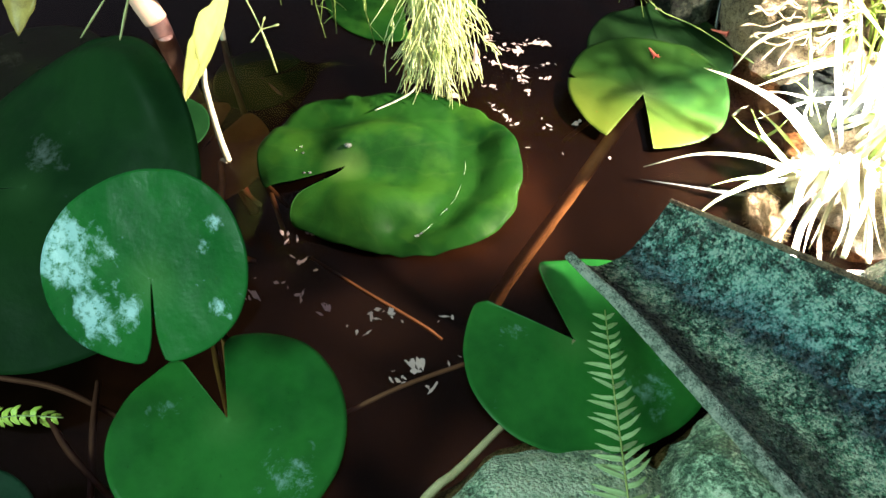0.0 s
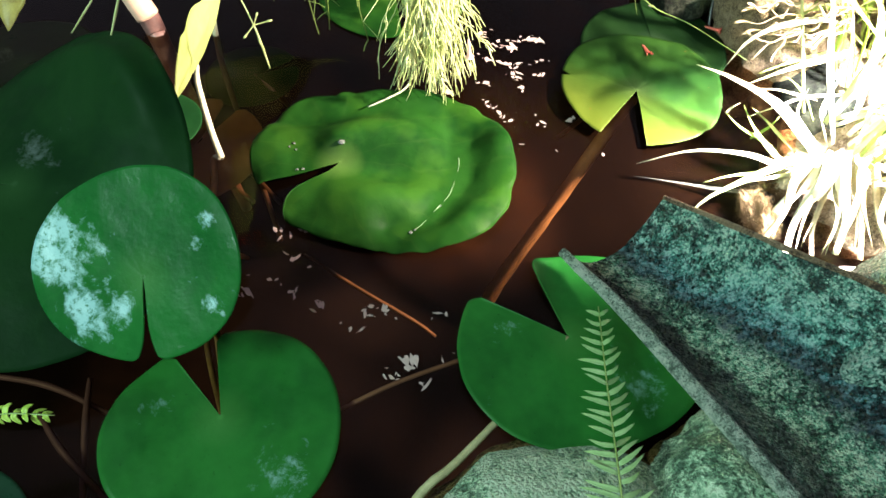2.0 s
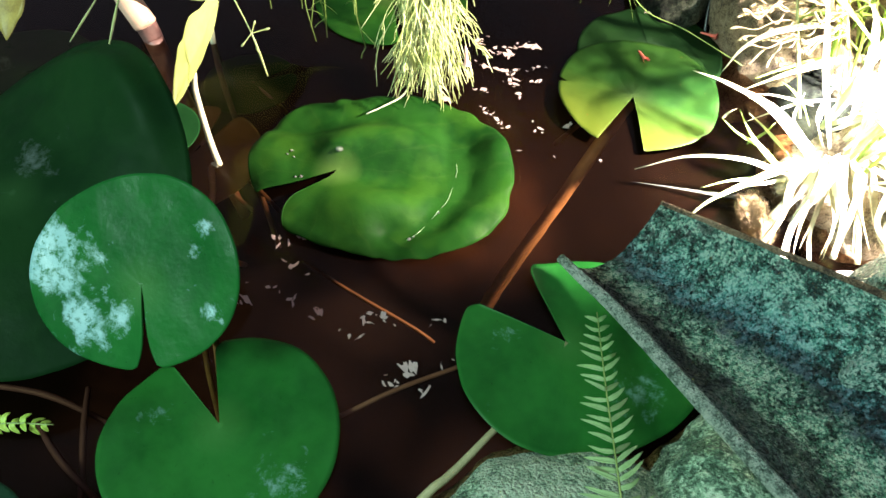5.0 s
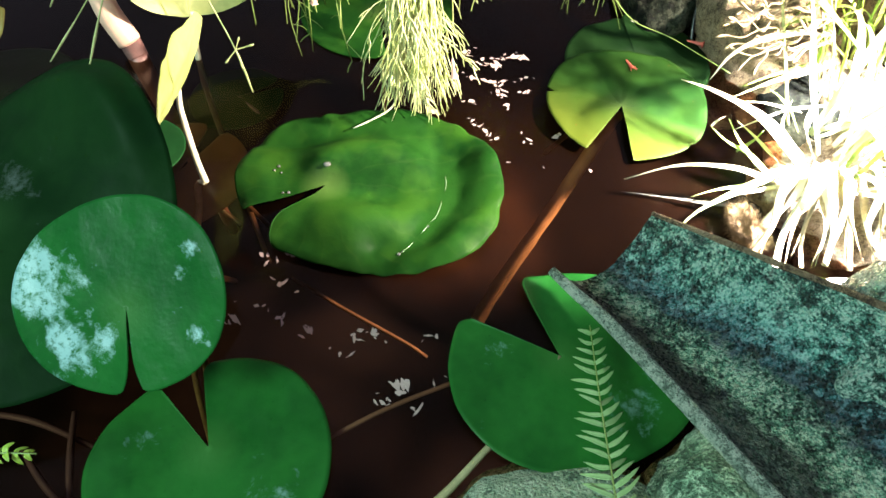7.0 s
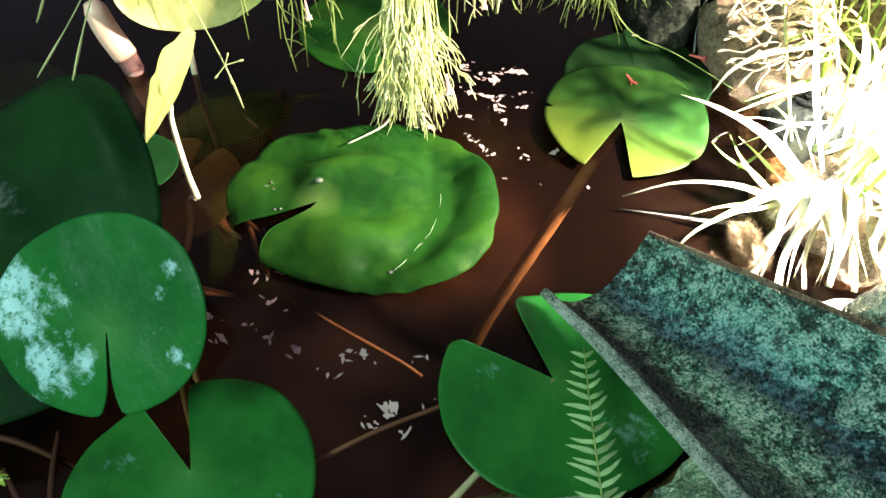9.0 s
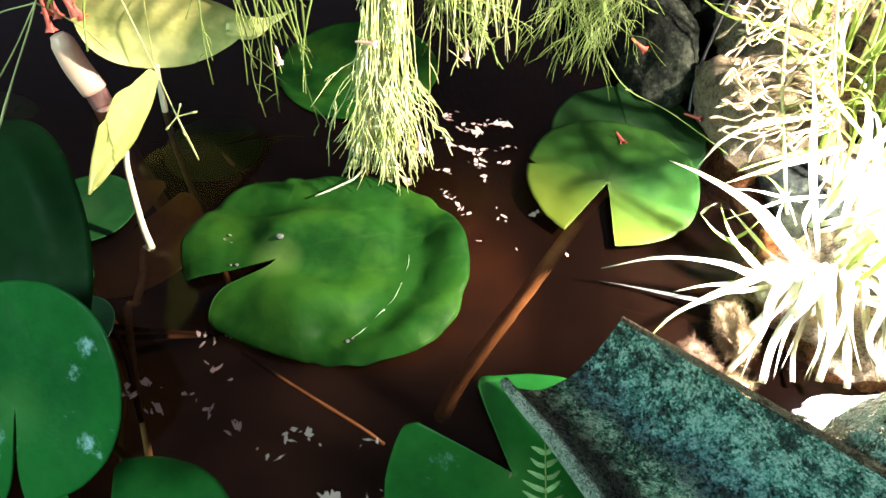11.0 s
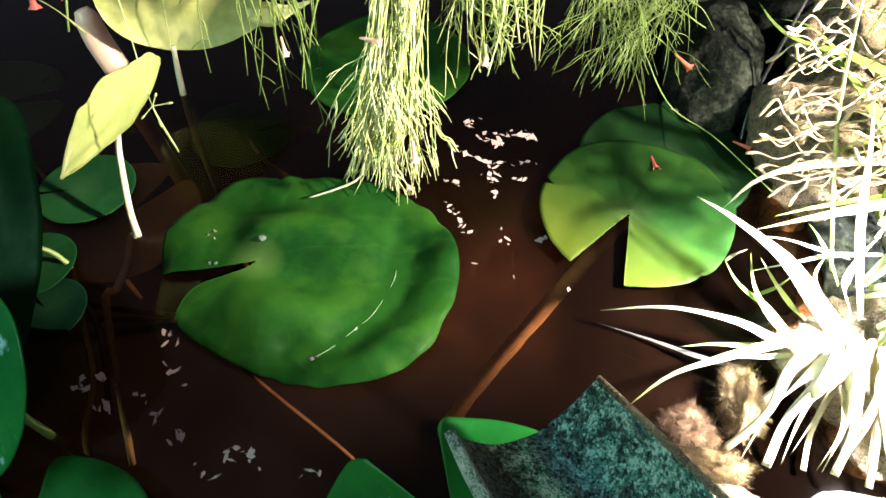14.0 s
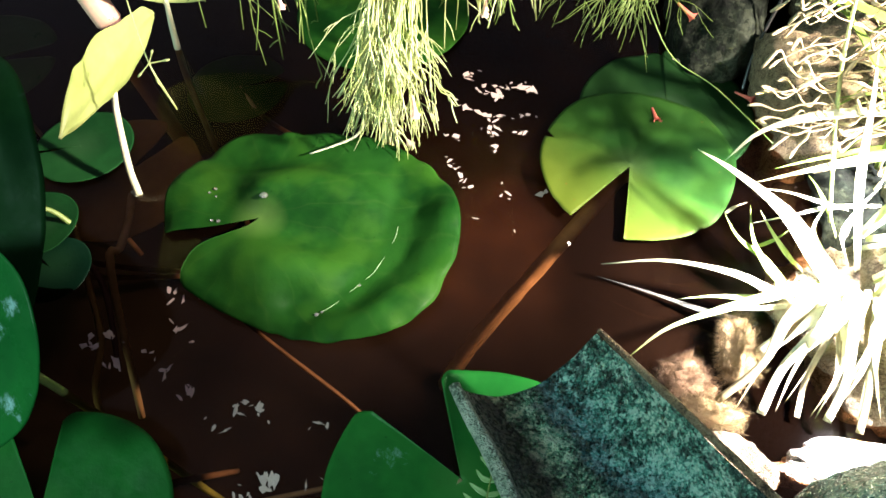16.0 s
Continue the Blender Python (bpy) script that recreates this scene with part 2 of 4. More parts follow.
twig_pale = leaf_material("twig_pale", (0.30, 0.22, 0.12), (0.56, 0.45, 0.30), 0.6, 0.0, 60)
root_rust = leaf_material("root_rust", (0.055, 0.027, 0.010), (0.12, 0.064, 0.025), 0.9, 0.0, 60)
root_fuzz = leaf_material("root_fuzz", (0.075, 0.046, 0.016), (0.17, 0.11, 0.042), 0.9, 0.0, 60)
petal_white = leaf_material("petal_faded", (0.36, 0.26, 0.235), (0.60, 0.47, 0.43), 0.7, 0.2, 200)
petal_red = leaf_material("petal_red", (0.50, 0.06, 0.04), (0.72, 0.18, 0.13), 0.5, 0.2, 120)
petal_pink = leaf_material("petal_pink", (0.75, 0.36, 0.28), (0.85, 0.62, 0.52), 0.5, 0.2, 120)
pipe_skin = leaf_material("pipe_skin", (0.66, 0.36, 0.25), (0.86, 0.58, 0.44), 0.4, 0.0, 20)
cable_skin = leaf_material("cable_skin", (0.015, 0.015, 0.015), (0.05, 0.05, 0.05), 0.3, 0.0, 60)
moss_tile = stone_material("mossy_terracotta", [(0.43, (0.012, 0.036, 0.030)), (0.48, (0.07, 0.20, 0.155)), (0.53, (0.21, 0.48, 0.37)), (0.58, (0.48, 0.78, 0.62))], 17, (0.60, 0.76, 0.64), 0.6, (0.12, 0.7), 0.008, 0.3, 0.8)
# the pale specks here also stand for wet glints, painted as colour
algae_shade_tile = stone_material("algae_shade_terracotta", [(0.43, (0.010, 0.037, 0.032)), (0.48, (0.062, 0.20, 0.160)), (0.525, (0.22, 0.53, 0.43)), (0.565, (0.42, 0.76, 0.64))], 17, (0.74, 0.95, 0.84), 0.7, (0.08, 0.55), 0.010, 0.5, 0.0, True)
moss_rim = stone_material("lichen_rim", [(0.42, (0.10, 0.17, 0.12)), (0.5, (0.33, 0.46, 0.35)), (0.58, (0.64, 0.74, 0.60))], 22, (0.60, 0.68, 0.56), 0.5, (0.4, 0.85), 0.008)
moss_slab = stone_material("mossy_slab", [(0.43, (0.06, 0.14, 0.08)), (0.5, (0.24, 0.40, 0.25)), (0.57, (0.48, 0.62, 0.42))], 12, (0.58, 0.70, 0.52), 0.5, (0.4, 0.85), 0.0035, 0.0, 0.3)
# near-black greys: the shade on the rear stones is put into their colour
rock_grey_shaded = stone_material("grey_rock_shaded", [(0.44, (0.003, 0.004, 0.003)), (0.54, (0.008, 0.011, 0.007)), (0.64, (0.035, 0.042, 0.030))], 6, (0.05, 0.055, 0.04), 0.25, (0.7, 0.95), 0.0015, -0.4)
rock_brown = stone_material("brown_rock", [(0.43, (0.15, 0.098, 0.052)), (0.5, (0.42, 0.300, 0.165)), (0.58, (0.68, 0.53, 0.33))], 26, (0.42, 0.32, 0.19), 0.5, (0.6, 0.95), 0.02)
rock_pale = stone_material("pale_rock", [(0.42, (0.35, 0.32, 0.26)), (0.5, (0.52, 0.48, 0.40)), (0.66, (0.70, 0.66, 0.58))], 20, (0.6, 0.58, 0.5), 0.4, (0.6, 0.95), 0.004)
soil_tan = stone_material("tan_soil", [(0.42, (0.18, 0.13, 0.07)), (0.5, (0.40, 0.31, 0.19)), (0.6, (0.66, 0.56, 0.40))], 34, (0.6, 0.5, 0.36), 0.5, (0.7, 0.95), 0.02)
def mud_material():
    """Black mud with the brown glow of lit water painted in as a rusty patch in the middle of the pond, and brown earth
    on the banks.
    """
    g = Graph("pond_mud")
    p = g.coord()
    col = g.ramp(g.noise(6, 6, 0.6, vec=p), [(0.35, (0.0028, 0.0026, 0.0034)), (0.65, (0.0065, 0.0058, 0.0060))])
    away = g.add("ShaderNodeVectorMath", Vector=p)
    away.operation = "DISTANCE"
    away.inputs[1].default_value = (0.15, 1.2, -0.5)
    glow_edge = g.math("ADD", away.outputs["Value"], g.math("MULTIPLY", g.math("SUBTRACT", g.noise(4, 5, vec=p), 0.5), 0.3))
    silt_glow = g.ramp(g.noise(11, 6, 0.6, vec=p), [(0.35, (0.045, 0.022, 0.011)), (0.65, (0.085, 0.042, 0.020))])
    col = g.mix(g.span(glow_edge, 0.02, 0.40, 0.6, 0.0), col, silt_glow)
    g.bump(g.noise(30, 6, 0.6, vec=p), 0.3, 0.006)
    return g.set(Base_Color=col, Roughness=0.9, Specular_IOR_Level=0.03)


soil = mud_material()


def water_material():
    """Brown, faintly silty pond water with a reddish glow painted in round one spot: it stains what lies under it and
    mirrors at a slant.
    """
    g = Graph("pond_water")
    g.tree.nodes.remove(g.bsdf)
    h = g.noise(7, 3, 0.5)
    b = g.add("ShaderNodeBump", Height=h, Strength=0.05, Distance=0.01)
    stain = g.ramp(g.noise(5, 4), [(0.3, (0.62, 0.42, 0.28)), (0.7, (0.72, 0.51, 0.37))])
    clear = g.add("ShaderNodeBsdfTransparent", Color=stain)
    silt_glow = g.add("ShaderNodeBsdfDiffuse", Color=g.ramp(g.noise(4, 5), [(0.3, (0.22, 0.085, 0.045)), (0.7, (0.42, 0.18, 0.09))]))
    # denser diffuse colour round this point paints the lit water's glow
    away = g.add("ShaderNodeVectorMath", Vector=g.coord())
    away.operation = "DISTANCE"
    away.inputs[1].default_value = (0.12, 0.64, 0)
    glow_dist = g.math("ADD", away.outputs["Value"], g.math("MULTIPLY", g.math("SUBTRACT", g.noise(6, 5), 0.5), 0.30))
    body = g.add("ShaderNodeMixShader", Fac=g.span(glow_dist, 0.02, 0.30, 0.018, 0.0020))
    g.put(body.inputs[1], clear.outputs[0]), g.put(body.inputs[2], silt_glow.outputs[0])
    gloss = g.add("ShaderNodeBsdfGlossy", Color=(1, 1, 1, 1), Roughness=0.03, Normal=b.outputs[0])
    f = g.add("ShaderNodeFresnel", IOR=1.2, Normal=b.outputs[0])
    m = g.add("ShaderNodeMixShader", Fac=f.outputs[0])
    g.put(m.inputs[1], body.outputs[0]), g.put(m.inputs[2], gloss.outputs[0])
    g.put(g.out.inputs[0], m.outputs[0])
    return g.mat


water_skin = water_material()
crease_glint_skin = leaf_material("crease_glint_skin", (0.05, 0.15, 0.04), (0.24, 0.36, 0.18), 0.2, 0.0, 90)
drop_graph = Graph("clear_drop")
drop_skin = drop_graph.set(Base_Color=(0.9, 0.95, 0.9), Roughness=0.03, Transmission_Weight=0.9, IOR=1.33)


# ---------- mesh helpers ----------
def mesh_of(name, verts, faces, material, smooth=True):
    me = bpy.data.meshes.new(name)
    me.from_pydata([tuple(v) for v in verts], [], faces)
    me.materials.append(material)
    if smooth:
        me.polygons.foreach_set("use_smooth", [True] * len(me.polygons))
    me.update()
    return me


def part(name, me, parent, label="", kind=""):
    ob = new(name, me)
    ob.parent = parent
    return tagged(ob, label=label, kind=kind)


def thing(name, where, label, category, group="", kind=""):
    ob = new(name)
    ob.empty_display_size = 0.02
    ob.location = where
    return tagged(ob, label, category, group, kind)


def smooth_step(a, b, x):
    t = min(1, max(0, (x - a) / (b - a)))
    return t * t * (3 - 2 * t)


def spline(points, n):
    """Points along a smooth curve through a few given ones."""
    P = [Vector(p) for p in points]
    P = [2 * P[0] - P[1]] + P + [2 * P[-1] - P[-2]]
    out, segs = [], len(P) - 3
    for k in range(n + 1):
        u = k / n * segs
        i = min(int(u), segs - 1)
        u -= i
        a, b, c, d = P[i:i + 4]
        out.append(0.5 * ((2 * b) + (c - a) * u + (2 * a - 5 * b + 4 * c - d) * u * u + (3 * b - a - 3 * c + d) * u ** 3))
    return out


def tube_data(points, radii, sides=6, n=10, verts=None, faces=None):
    verts, faces = ([] if verts is None else verts), ([] if faces is None else faces)
    pts = spline(points, n)
    base = len(verts)
    for k, p in enumerate(pts):
        d = (pts[min(k + 1, n)] - pts[max(k - 1, 0)]).normalized()
        u = d.cross(Vector((0.31, 0.17, 0.93))).normalized()
        v = d.cross(u)
        f = k / n * (len(radii) - 1)
        i = min(int(f), len(radii) - 2)
        r = radii[i] + (radii[i + 1] - radii[i]) * (f - i)
        for s in range(sides):
            a = 2 * math.pi * s / sides
            verts.append(p + r * (math.cos(a) * u + math.sin(a) * v))
    for k in range(n):
        for s in range(sides):
            a, b = base + k * sides + s, base + k * sides + (s + 1) % sides
            faces.append((a, b, b + sides, a + sides))
    faces.append(tuple(base + s for s in reversed(range(sides))))
    faces.append(tuple(base + n * sides + s for s in range(sides)))
    return verts, faces


def tube(name, points, radii, material, sides=8, n=14):
    return mesh_of(name, *tube_data(points, radii, sides, n), material)


def strap_data(points, width, n=14, fold=0.25, up=(0, 0, 1), thick=0.0006, verts=None, faces=None, taper=0.8, blunt=False):
    """A long leaf with a shallow keel, tapering to its tip."""
    verts, faces = ([] if verts is None else verts), ([] if faces is None else faces)
    pts = spline(points, n)
    base = len(verts)
    for k, p in enumerate(pts):
        u = k / n
        d = (pts[min(k + 1, n)] - pts[max(k - 1, 0)]).normalized()
        s = d.cross(Vector(up))
        s = s.normalized() if s.length > 1e-4 else Vector((1, 0, 0))
        nn = s.cross(d).normalized()
        w = width * 0.5 * (0.65 + 0.35 * math.sin(math.pi * min(1, u * 1.6)))
        w *= 1.0 if blunt else max(0.03, 1 - max(0, (u - 1 + taper) / taper) ** 1.8)
        for x, z in ((-1, fold), (-0.5, fold * 0.35), (0, 0), (0.5, fold * 0.35), (1, fold)):
            verts.append(p + s * w * x + nn * w * z)
        for x, z in ((1, fold), (0, 0), (-1, fold)):
            verts.append(p + s * w * x * 0.98 + nn * (w * z - thick))
    ring = 8
    for k in range(n):
        for s in range(ring):
            a, b = base + k * ring + s, base + k * ring + (s + 1) % ring
            faces.append((a, b, b + ring, a + ring))
    faces.append(tuple(base + s for s in reversed(range(ring))))
    faces.append(tuple(base + n * ring + s for s in range(ring)))
    return verts, faces


def strap(name, points, width, material, **kw):
    return mesh_of(name, *strap_data(points, width, **kw), material)


def pad_mesh(name, a0, a1, series, relief, material, rings=24, spokes=150, thick=0.0016, bend=(0.0, 0.0), nicks=(), corners=0.10):
    """A lily leaf round its stalk: the margin runs from bearing a0 down to a1 with a radius given by a short cosine series;
    the two straight sides between them form the cleft. relief(x, y, q): height, q from 0 at the stalk to 1 at the margin."""
    verts, faces = [], []
    for side in (0, 1):
        verts.append((0, 0, relief(0, 0, 0) - side * thick))
        for i in range(1, rings + 1):
            q = i / rings
            for j in range(spokes + 1):
                s = j / spokes
                r = sum(c * math.cos(math.pi * k * s) for k, c in enumerate(series))
                corner = min(s, 1 - s)
                r *= 1 - corners * max(0, 1 - corner / 0.02) ** 2
                r *= 1 + 0.006 * noise.noise(Vector((s * 23, r * 3, 1.7)))
                th = radians(a0 + (a1 - a0) * s)
                for bearing, wide, deep in nicks:
                    d = (math.degrees(th) - bearing + 180) % 360 - 180
                    r *= 1 - deep * math.exp(-(d / wide) ** 2)
                th += (1 - q) * q * 4 * (bend[0] * max(0, 1 - s * 8) - bend[1] * max(0, 1 - (1 - s) * 8))
                x, y = q * r * math.cos(th), q * r * math.sin(th)
                verts.append((x, y, relief(x, y, q) - side * thick * (1 - 0.7 * q ** 8)))
    per = 1 + rings * (spokes + 1)
    at = lambda side, i, j: side * per + (0 if i == 0 else 1 + (i - 1) * (spokes + 1) + j)
    for side in (0, 1):
        for j in range(spokes):
            f = (at(side, 0, 0), at(side, 1, j + 1), at(side, 1, j))
            faces.append(f if side == 0 else f[::-1])
            for i in range(1, rings):
                f = (at(side, i, j), at(side, i, j + 1), at(side, i + 1, j + 1), at(side, i + 1, j))
                faces.append(f if side == 0 else f[::-1])
    for j in range(spokes):
        faces.append((at(0, rings, j), at(0, rings, j + 1), at(1, rings, j + 1), at(1, rings, j)))
    for j in (0, spokes):
        for i in range(rings):
            f = (at(0, i, j), at(0, i + 1, j), at(1, i + 1, j), at(1, i, j))
            faces.append(f)
    return mesh_of(name, verts, faces, material)


def waves(amp, freq, seed, cup=0.0, rim=0.0, lobes=(), ribs=0.0):
    """Relief of a leaf: a cup, uneven swells, a curled margin and single lifts (bearing, width, height) of the margin."""
    def relief(x, y, q):
        z = cup * q * q + amp * q ** 0.7 * noise.noise(Vector((x * freq + seed, y * freq - seed, seed * 0.7)))
        z += amp * 0.25 * q * noise.noise(Vector((x * freq * 3.1, y * freq * 3.1, seed)))
        z += rim * max(0, (q - 0.86) / 0.14) ** 2
        z += ribs * q * (1.15 - q) * 4 * abs(math.sin(4.5 * math.atan2(y, x) + 3 * noise.noise(Vector((x * 8, y * 8, seed)))))
        a = math.degrees(math.atan2(y, x))
        for bearing, width, height in lobes:
            d = (a - bearing + 180) % 360 - 180
            z += height * math.exp(-(d / width) ** 2) * q * q
        return max(z, -0.011) if lobes else z
    return relief


CREASE = [(0.150, 0.075), (0.152, 0.043), (0.154, 0.017), (0.149, -0.013), (0.142, -0.037), (0.130, -0.056), (0.114, -0.082), (0.098, -0.099)]


def crease_x(y):
    """How far along x the torn crease of the large leaf lies at y."""
    return float(np.interp(y, [p[1] for p in reversed(CREASE)], [p[0] for p in reversed(CREASE)]))


def big_pad_relief(x, y, q):
    """A leaf buckled along a crease: a crest by the stalk falls to a trough at the crease and rises to a broad rim fold."""
    hill = lambda cx, cy, sx, sy, h: h * math.exp(-((x - cx) / sx) ** 2 - ((y - cy) / sy) ** 2)
    d = x - crease_x(y)
    fade = smooth_step(-0.15, -0.06, y) * (1 - smooth_step(0.05, 0.11, y))
    z = fade * (-0.009 * math.exp(-((d - 0.004) / 0.034) ** 2) + 0.007 * math.exp(-((d - 0.060) / 0.032) ** 2))
    z += hill(0.022, 0.052, 0.055, 0.036, 0.015) + hill(0.085, 0.055, 0.05, 0.035, 0.005) + hill(-0.005, 0.026, 0.026, 0.018, 0.006)
    z += hill(0.045, -0.055, 0.055, 0.035, 0.010) - hill(0.076, -0.094, 0.024, 0.020, 0.007) - hill(0.075, -0.012, 0.05, 0.022, 0.006)
    z -= hill(-0.045, 0.078, 0.07, 0.020, 0.006) - hill(-0.09, 0.03, 0.05, 0.04, 0.004) - hill(0.04, 0.135, 0.12, 0.022, 0.005)
    z += 0.004 * q * noise.noise(Vector((x * 15 + 3.3, y * 15, 2.1))) + 0.0015 * q * noise.noise(Vector((x * 34, y * 34, 5)))
    z += 0.003 * max(0, (q - 0.85) / 0.15) ** 2 * noise.noise(Vector((x * 45, y * 45, 8)))
    return max(1.65 * z - 0.003 * max(0, (q - 0.9) / 0.1) ** 2, -0.010)


def saddle_relief(x, y, q):
    """A broad leaf whose margin rises on two opposite sides and falls on the others."""
    turn = math.degrees(math.atan2(y, x))
    a = abs((turn - 47.6 + 180) % 360 - 180)
    lift = math.cos(radians(2 * a)) if a < 90 else -1 + smooth_step(90, 180, a)
    rise = max(0.0, lift)
    z = 0.051 * (lift - rise) * q * q + 0.051 * rise * smooth_step(0.30, 0.84, q)
    z += 0.010 * math.exp(-((turn - 60) / 50) ** 4) * math.exp(-((q - 0.82) / 0.10) ** 2)
    return z + 0.005 * q * noise.noise(Vector((x * 12 + 6.6, y * 12 - 6.6, 4.6))) + 0.0015 * q * noise.noise(Vector((x * 40, y * 40, 1.6)))


def lily_pad(where, turn, a0, a1, series, relief, material, label, stalk=None, stalk_material=None, stalk_radius=0.0035, group="lily pads", **kw):
    root = thing("lily_pad", (0, 0, 0), label, "lily pad", group)
    root.matrix_world = Matrix.Translation(where) @ turn
    part("blade", pad_mesh("blade", a0, a1, series, relief, material, **kw), root)
    if stalk:
        inv = root.matrix_world.inverted()
        pts = [inv @ Vector(p) for p in stalk]
        part("stalk", tube("stalk", [(0, 0, -0.002 - 2.2 * stalk_radius * 0.8 * (stalk_radius > 0.006))] + pts, [stalk_radius * 0.8, stalk_radius * 1.1, stalk_radius * 1.5], stalk_material or stem_dull), root)
    return root


def facing(nx, ny, spin=0):
    """A turn that points the leaf's upper side along (nx, ny, 1)."""
    n = Vector((nx, ny, 1)).normalized()
    u = Vector((0, 1, 0)).cross(n).normalized()
    v = n.cross(u)
    return Matrix((u, v, n)).transposed().to_4x4() @ pose(0, 0, 0, 0, 0, spin)


def rock(name, where, size, seed, material, label, category="stone", group="", level=4, rough=0.22, turn=0.0, flat=0.0):
    bm = bmesh.new()
    bmesh.ops.create_icosphere(bm, subdivisions=level, radius=1)
    for v in bm.verts:
        p = v.co.copy()
        k = 1 + rough * noise.noise(p * 1.3 + Vector((seed, 0, 0))) + rough * 0.5 * noise.noise(p * 3.1 + Vector((0, seed, 0))) + rough * 0.28 * noise.noise(p * 8 + Vector((0, 0, seed))) + rough * 0.14 * noise.noise(p * 21 + Vector((seed, 0, seed)))
        p *= k
        if flat and p.z > 1 - flat:
            p.z = 1 - flat + (p.z - 1 + flat) * 0.15
        v.co = Vector((p.x * size[0], p.y * size[1], p.z * size[2]))
    me = bpy.data.meshes.new(name)
    bm.to_mesh(me), bm.free()
    me.materials.append(material)
    me.polygons.foreach_set("use_smooth", [True] * len(me.polygons))
    ob = tagged(new(name, me), label, category, group)
    ob.matrix_world = pose(*where, 0, 0, turn)
    return ob


# ---------- pond and bank ----------
def bank_height(x, y):
    edge = 0.475 + 0.05 * noise.noise(Vector((y * 3, 0, 4)))
    right = smooth_step(edge, edge + 0.12, x) * (0.17 + 0.05 * smooth_step(0.6, 1.0, x))
    far = smooth_step(1.5 - 0.4 * smooth_step(0.35, 0.6, x), 1.9 - 0.4 * smooth_step(0.35, 0.6, x), y + 0.08 * noise.noise(Vector((x * 2.5, 3, 1)))) * 0.5
    left = smooth_step(0.75, 1.1, -x) * 0.3
    near = smooth_step(0.02, 0.5, -y) * 0.3
    z = -0.50 + max(right * 2.8, far * 1.5, left * 2.0, near * 2.0)
    if z > -0.48:
        z += 0.02 * noise.noise(Vector((x * 9, y * 9, 0)))
    return z + 0.012 * noise.noise(Vector((x * 5, y * 5, 2)))


def ground_axis(lo, hi, n, reach):
    mid = np.linspace(lo, hi, n)
    out = np.geomspace(0.1, reach, 14)
    return np.concatenate([lo - out[::-1], mid, hi + out])


gx, gy = ground_axis(-1.1, 1.2, 116, 60), ground_axis(-0.5, 1.9, 121, 60)
verts = [(x, y, bank_height(x, y)) for y in gy for x in gx]
nx = len(gx)
faces = [(j * nx + i, j * nx + i + 1, (j + 1) * nx + i + 1, (j + 1) * nx + i) for j in range(len(gy) - 1) for i in range(nx - 1)]
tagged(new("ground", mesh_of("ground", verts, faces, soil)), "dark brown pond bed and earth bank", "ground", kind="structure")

gx, gy = np.linspace(-1.0, 0.8, 19), np.linspace(-0.35, 1.5, 19)
verts = [(x, y, 0.0) for y in gy for x in gx]
faces = [(j * 19 + i, j * 19 + i + 1, (j + 1) * 19 + i + 1, (j + 1) * 19 + i) for j in range(18) for i in range(18)]
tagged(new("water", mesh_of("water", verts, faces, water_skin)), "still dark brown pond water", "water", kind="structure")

# ---------- lily pads ----------
flat = Matrix.Identity(4)
lily_pad((-0.073, 0.657, 0.011), flat, 201, -119.3, [0.1568, -0.02, -0.0441, 0.0307, -0.0042, -0.0103, 0.0, -0.0009, 0.0024, -0.0002, -0.0013, 0.0003, -0.0005, -0.0011],
         big_pad_relief, pad_bright,
         "large bright green lily pad buckled along a crease, floating", [(-0.07, 0.72, -0.12), (-0.05, 0.95, -0.49)], stem_dull, rings=44, spokes=220, corners=0.02, bend=(0.0, 0.34), nicks=((100, 1.5, 0.02), (62, 2, 0.02), (88, 1.2, 0.015), (40, 1.6, 0.012), (-8, 4, 0.02), (-62, 2.5, 0.02), (30, 2, 0.012)))
lily_pad((0.331, 0.830, 0.009), flat, 236.5, -90, [0.1190, -0.0040, -0.0100, 0.0028, 0.0016, 0.0004, 0.0006, 0.0014, -0.0012],
         waves(0.0055, 14, 7.1, 0.003, -0.001, [(-150, 20, 0.004)], 0.0010), pad_yellow,
         "green lily pad yellowing towards its cleft, floating", [(0.318, 0.822, -0.02), (0.245, 0.765, -0.154), (0.165, 0.735, -0.36), (0.13, 0.72, -0.49)], stem_rust, 0.0102, corners=0.0, nicks=((164, 1.4, 0.14), (20, 2, 0.02), (-45, 2, 0.02), (-118, 2.0, -0.03), (-87, 1.5, -0.02), (-135, 3, 0.012)))
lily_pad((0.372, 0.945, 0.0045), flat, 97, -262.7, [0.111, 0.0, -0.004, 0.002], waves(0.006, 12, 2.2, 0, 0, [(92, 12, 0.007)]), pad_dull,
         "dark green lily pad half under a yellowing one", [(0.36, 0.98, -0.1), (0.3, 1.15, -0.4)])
lily_pad((-0.146, 0.315, 0.004), flat, 106, -224, [0.1141, -0.001, -0.015, -0.0011, -0.0029, 0.0026, -0.003],
         waves(0.006, 11, 5.2, 0.003), pad_deep, "deep green heart-shaped lily pad, floating", [(-0.15, 0.36, -0.1), (-0.17, 0.5, -0.49)])
lily_pad((0.208, 0.425, 0.005), flat, 113.7, -204.6, [0.1291, -0.0007, -0.014, -0.0086, -0.0057, 0.0034, 0.0008],
         waves(0.006, 11, 8.4, 0.002, 0, [(120, 14, 0.012)]), pad_deep, "deep green lily pad partly under a clay spout", [(0.17, 0.37, -0.003), (0.128, 0.322, 0.003), (0.087, 0.276, 0.005), (0.056, 0.246, 0.003), (0.0, 0.16, -0.03)], stem_olive)
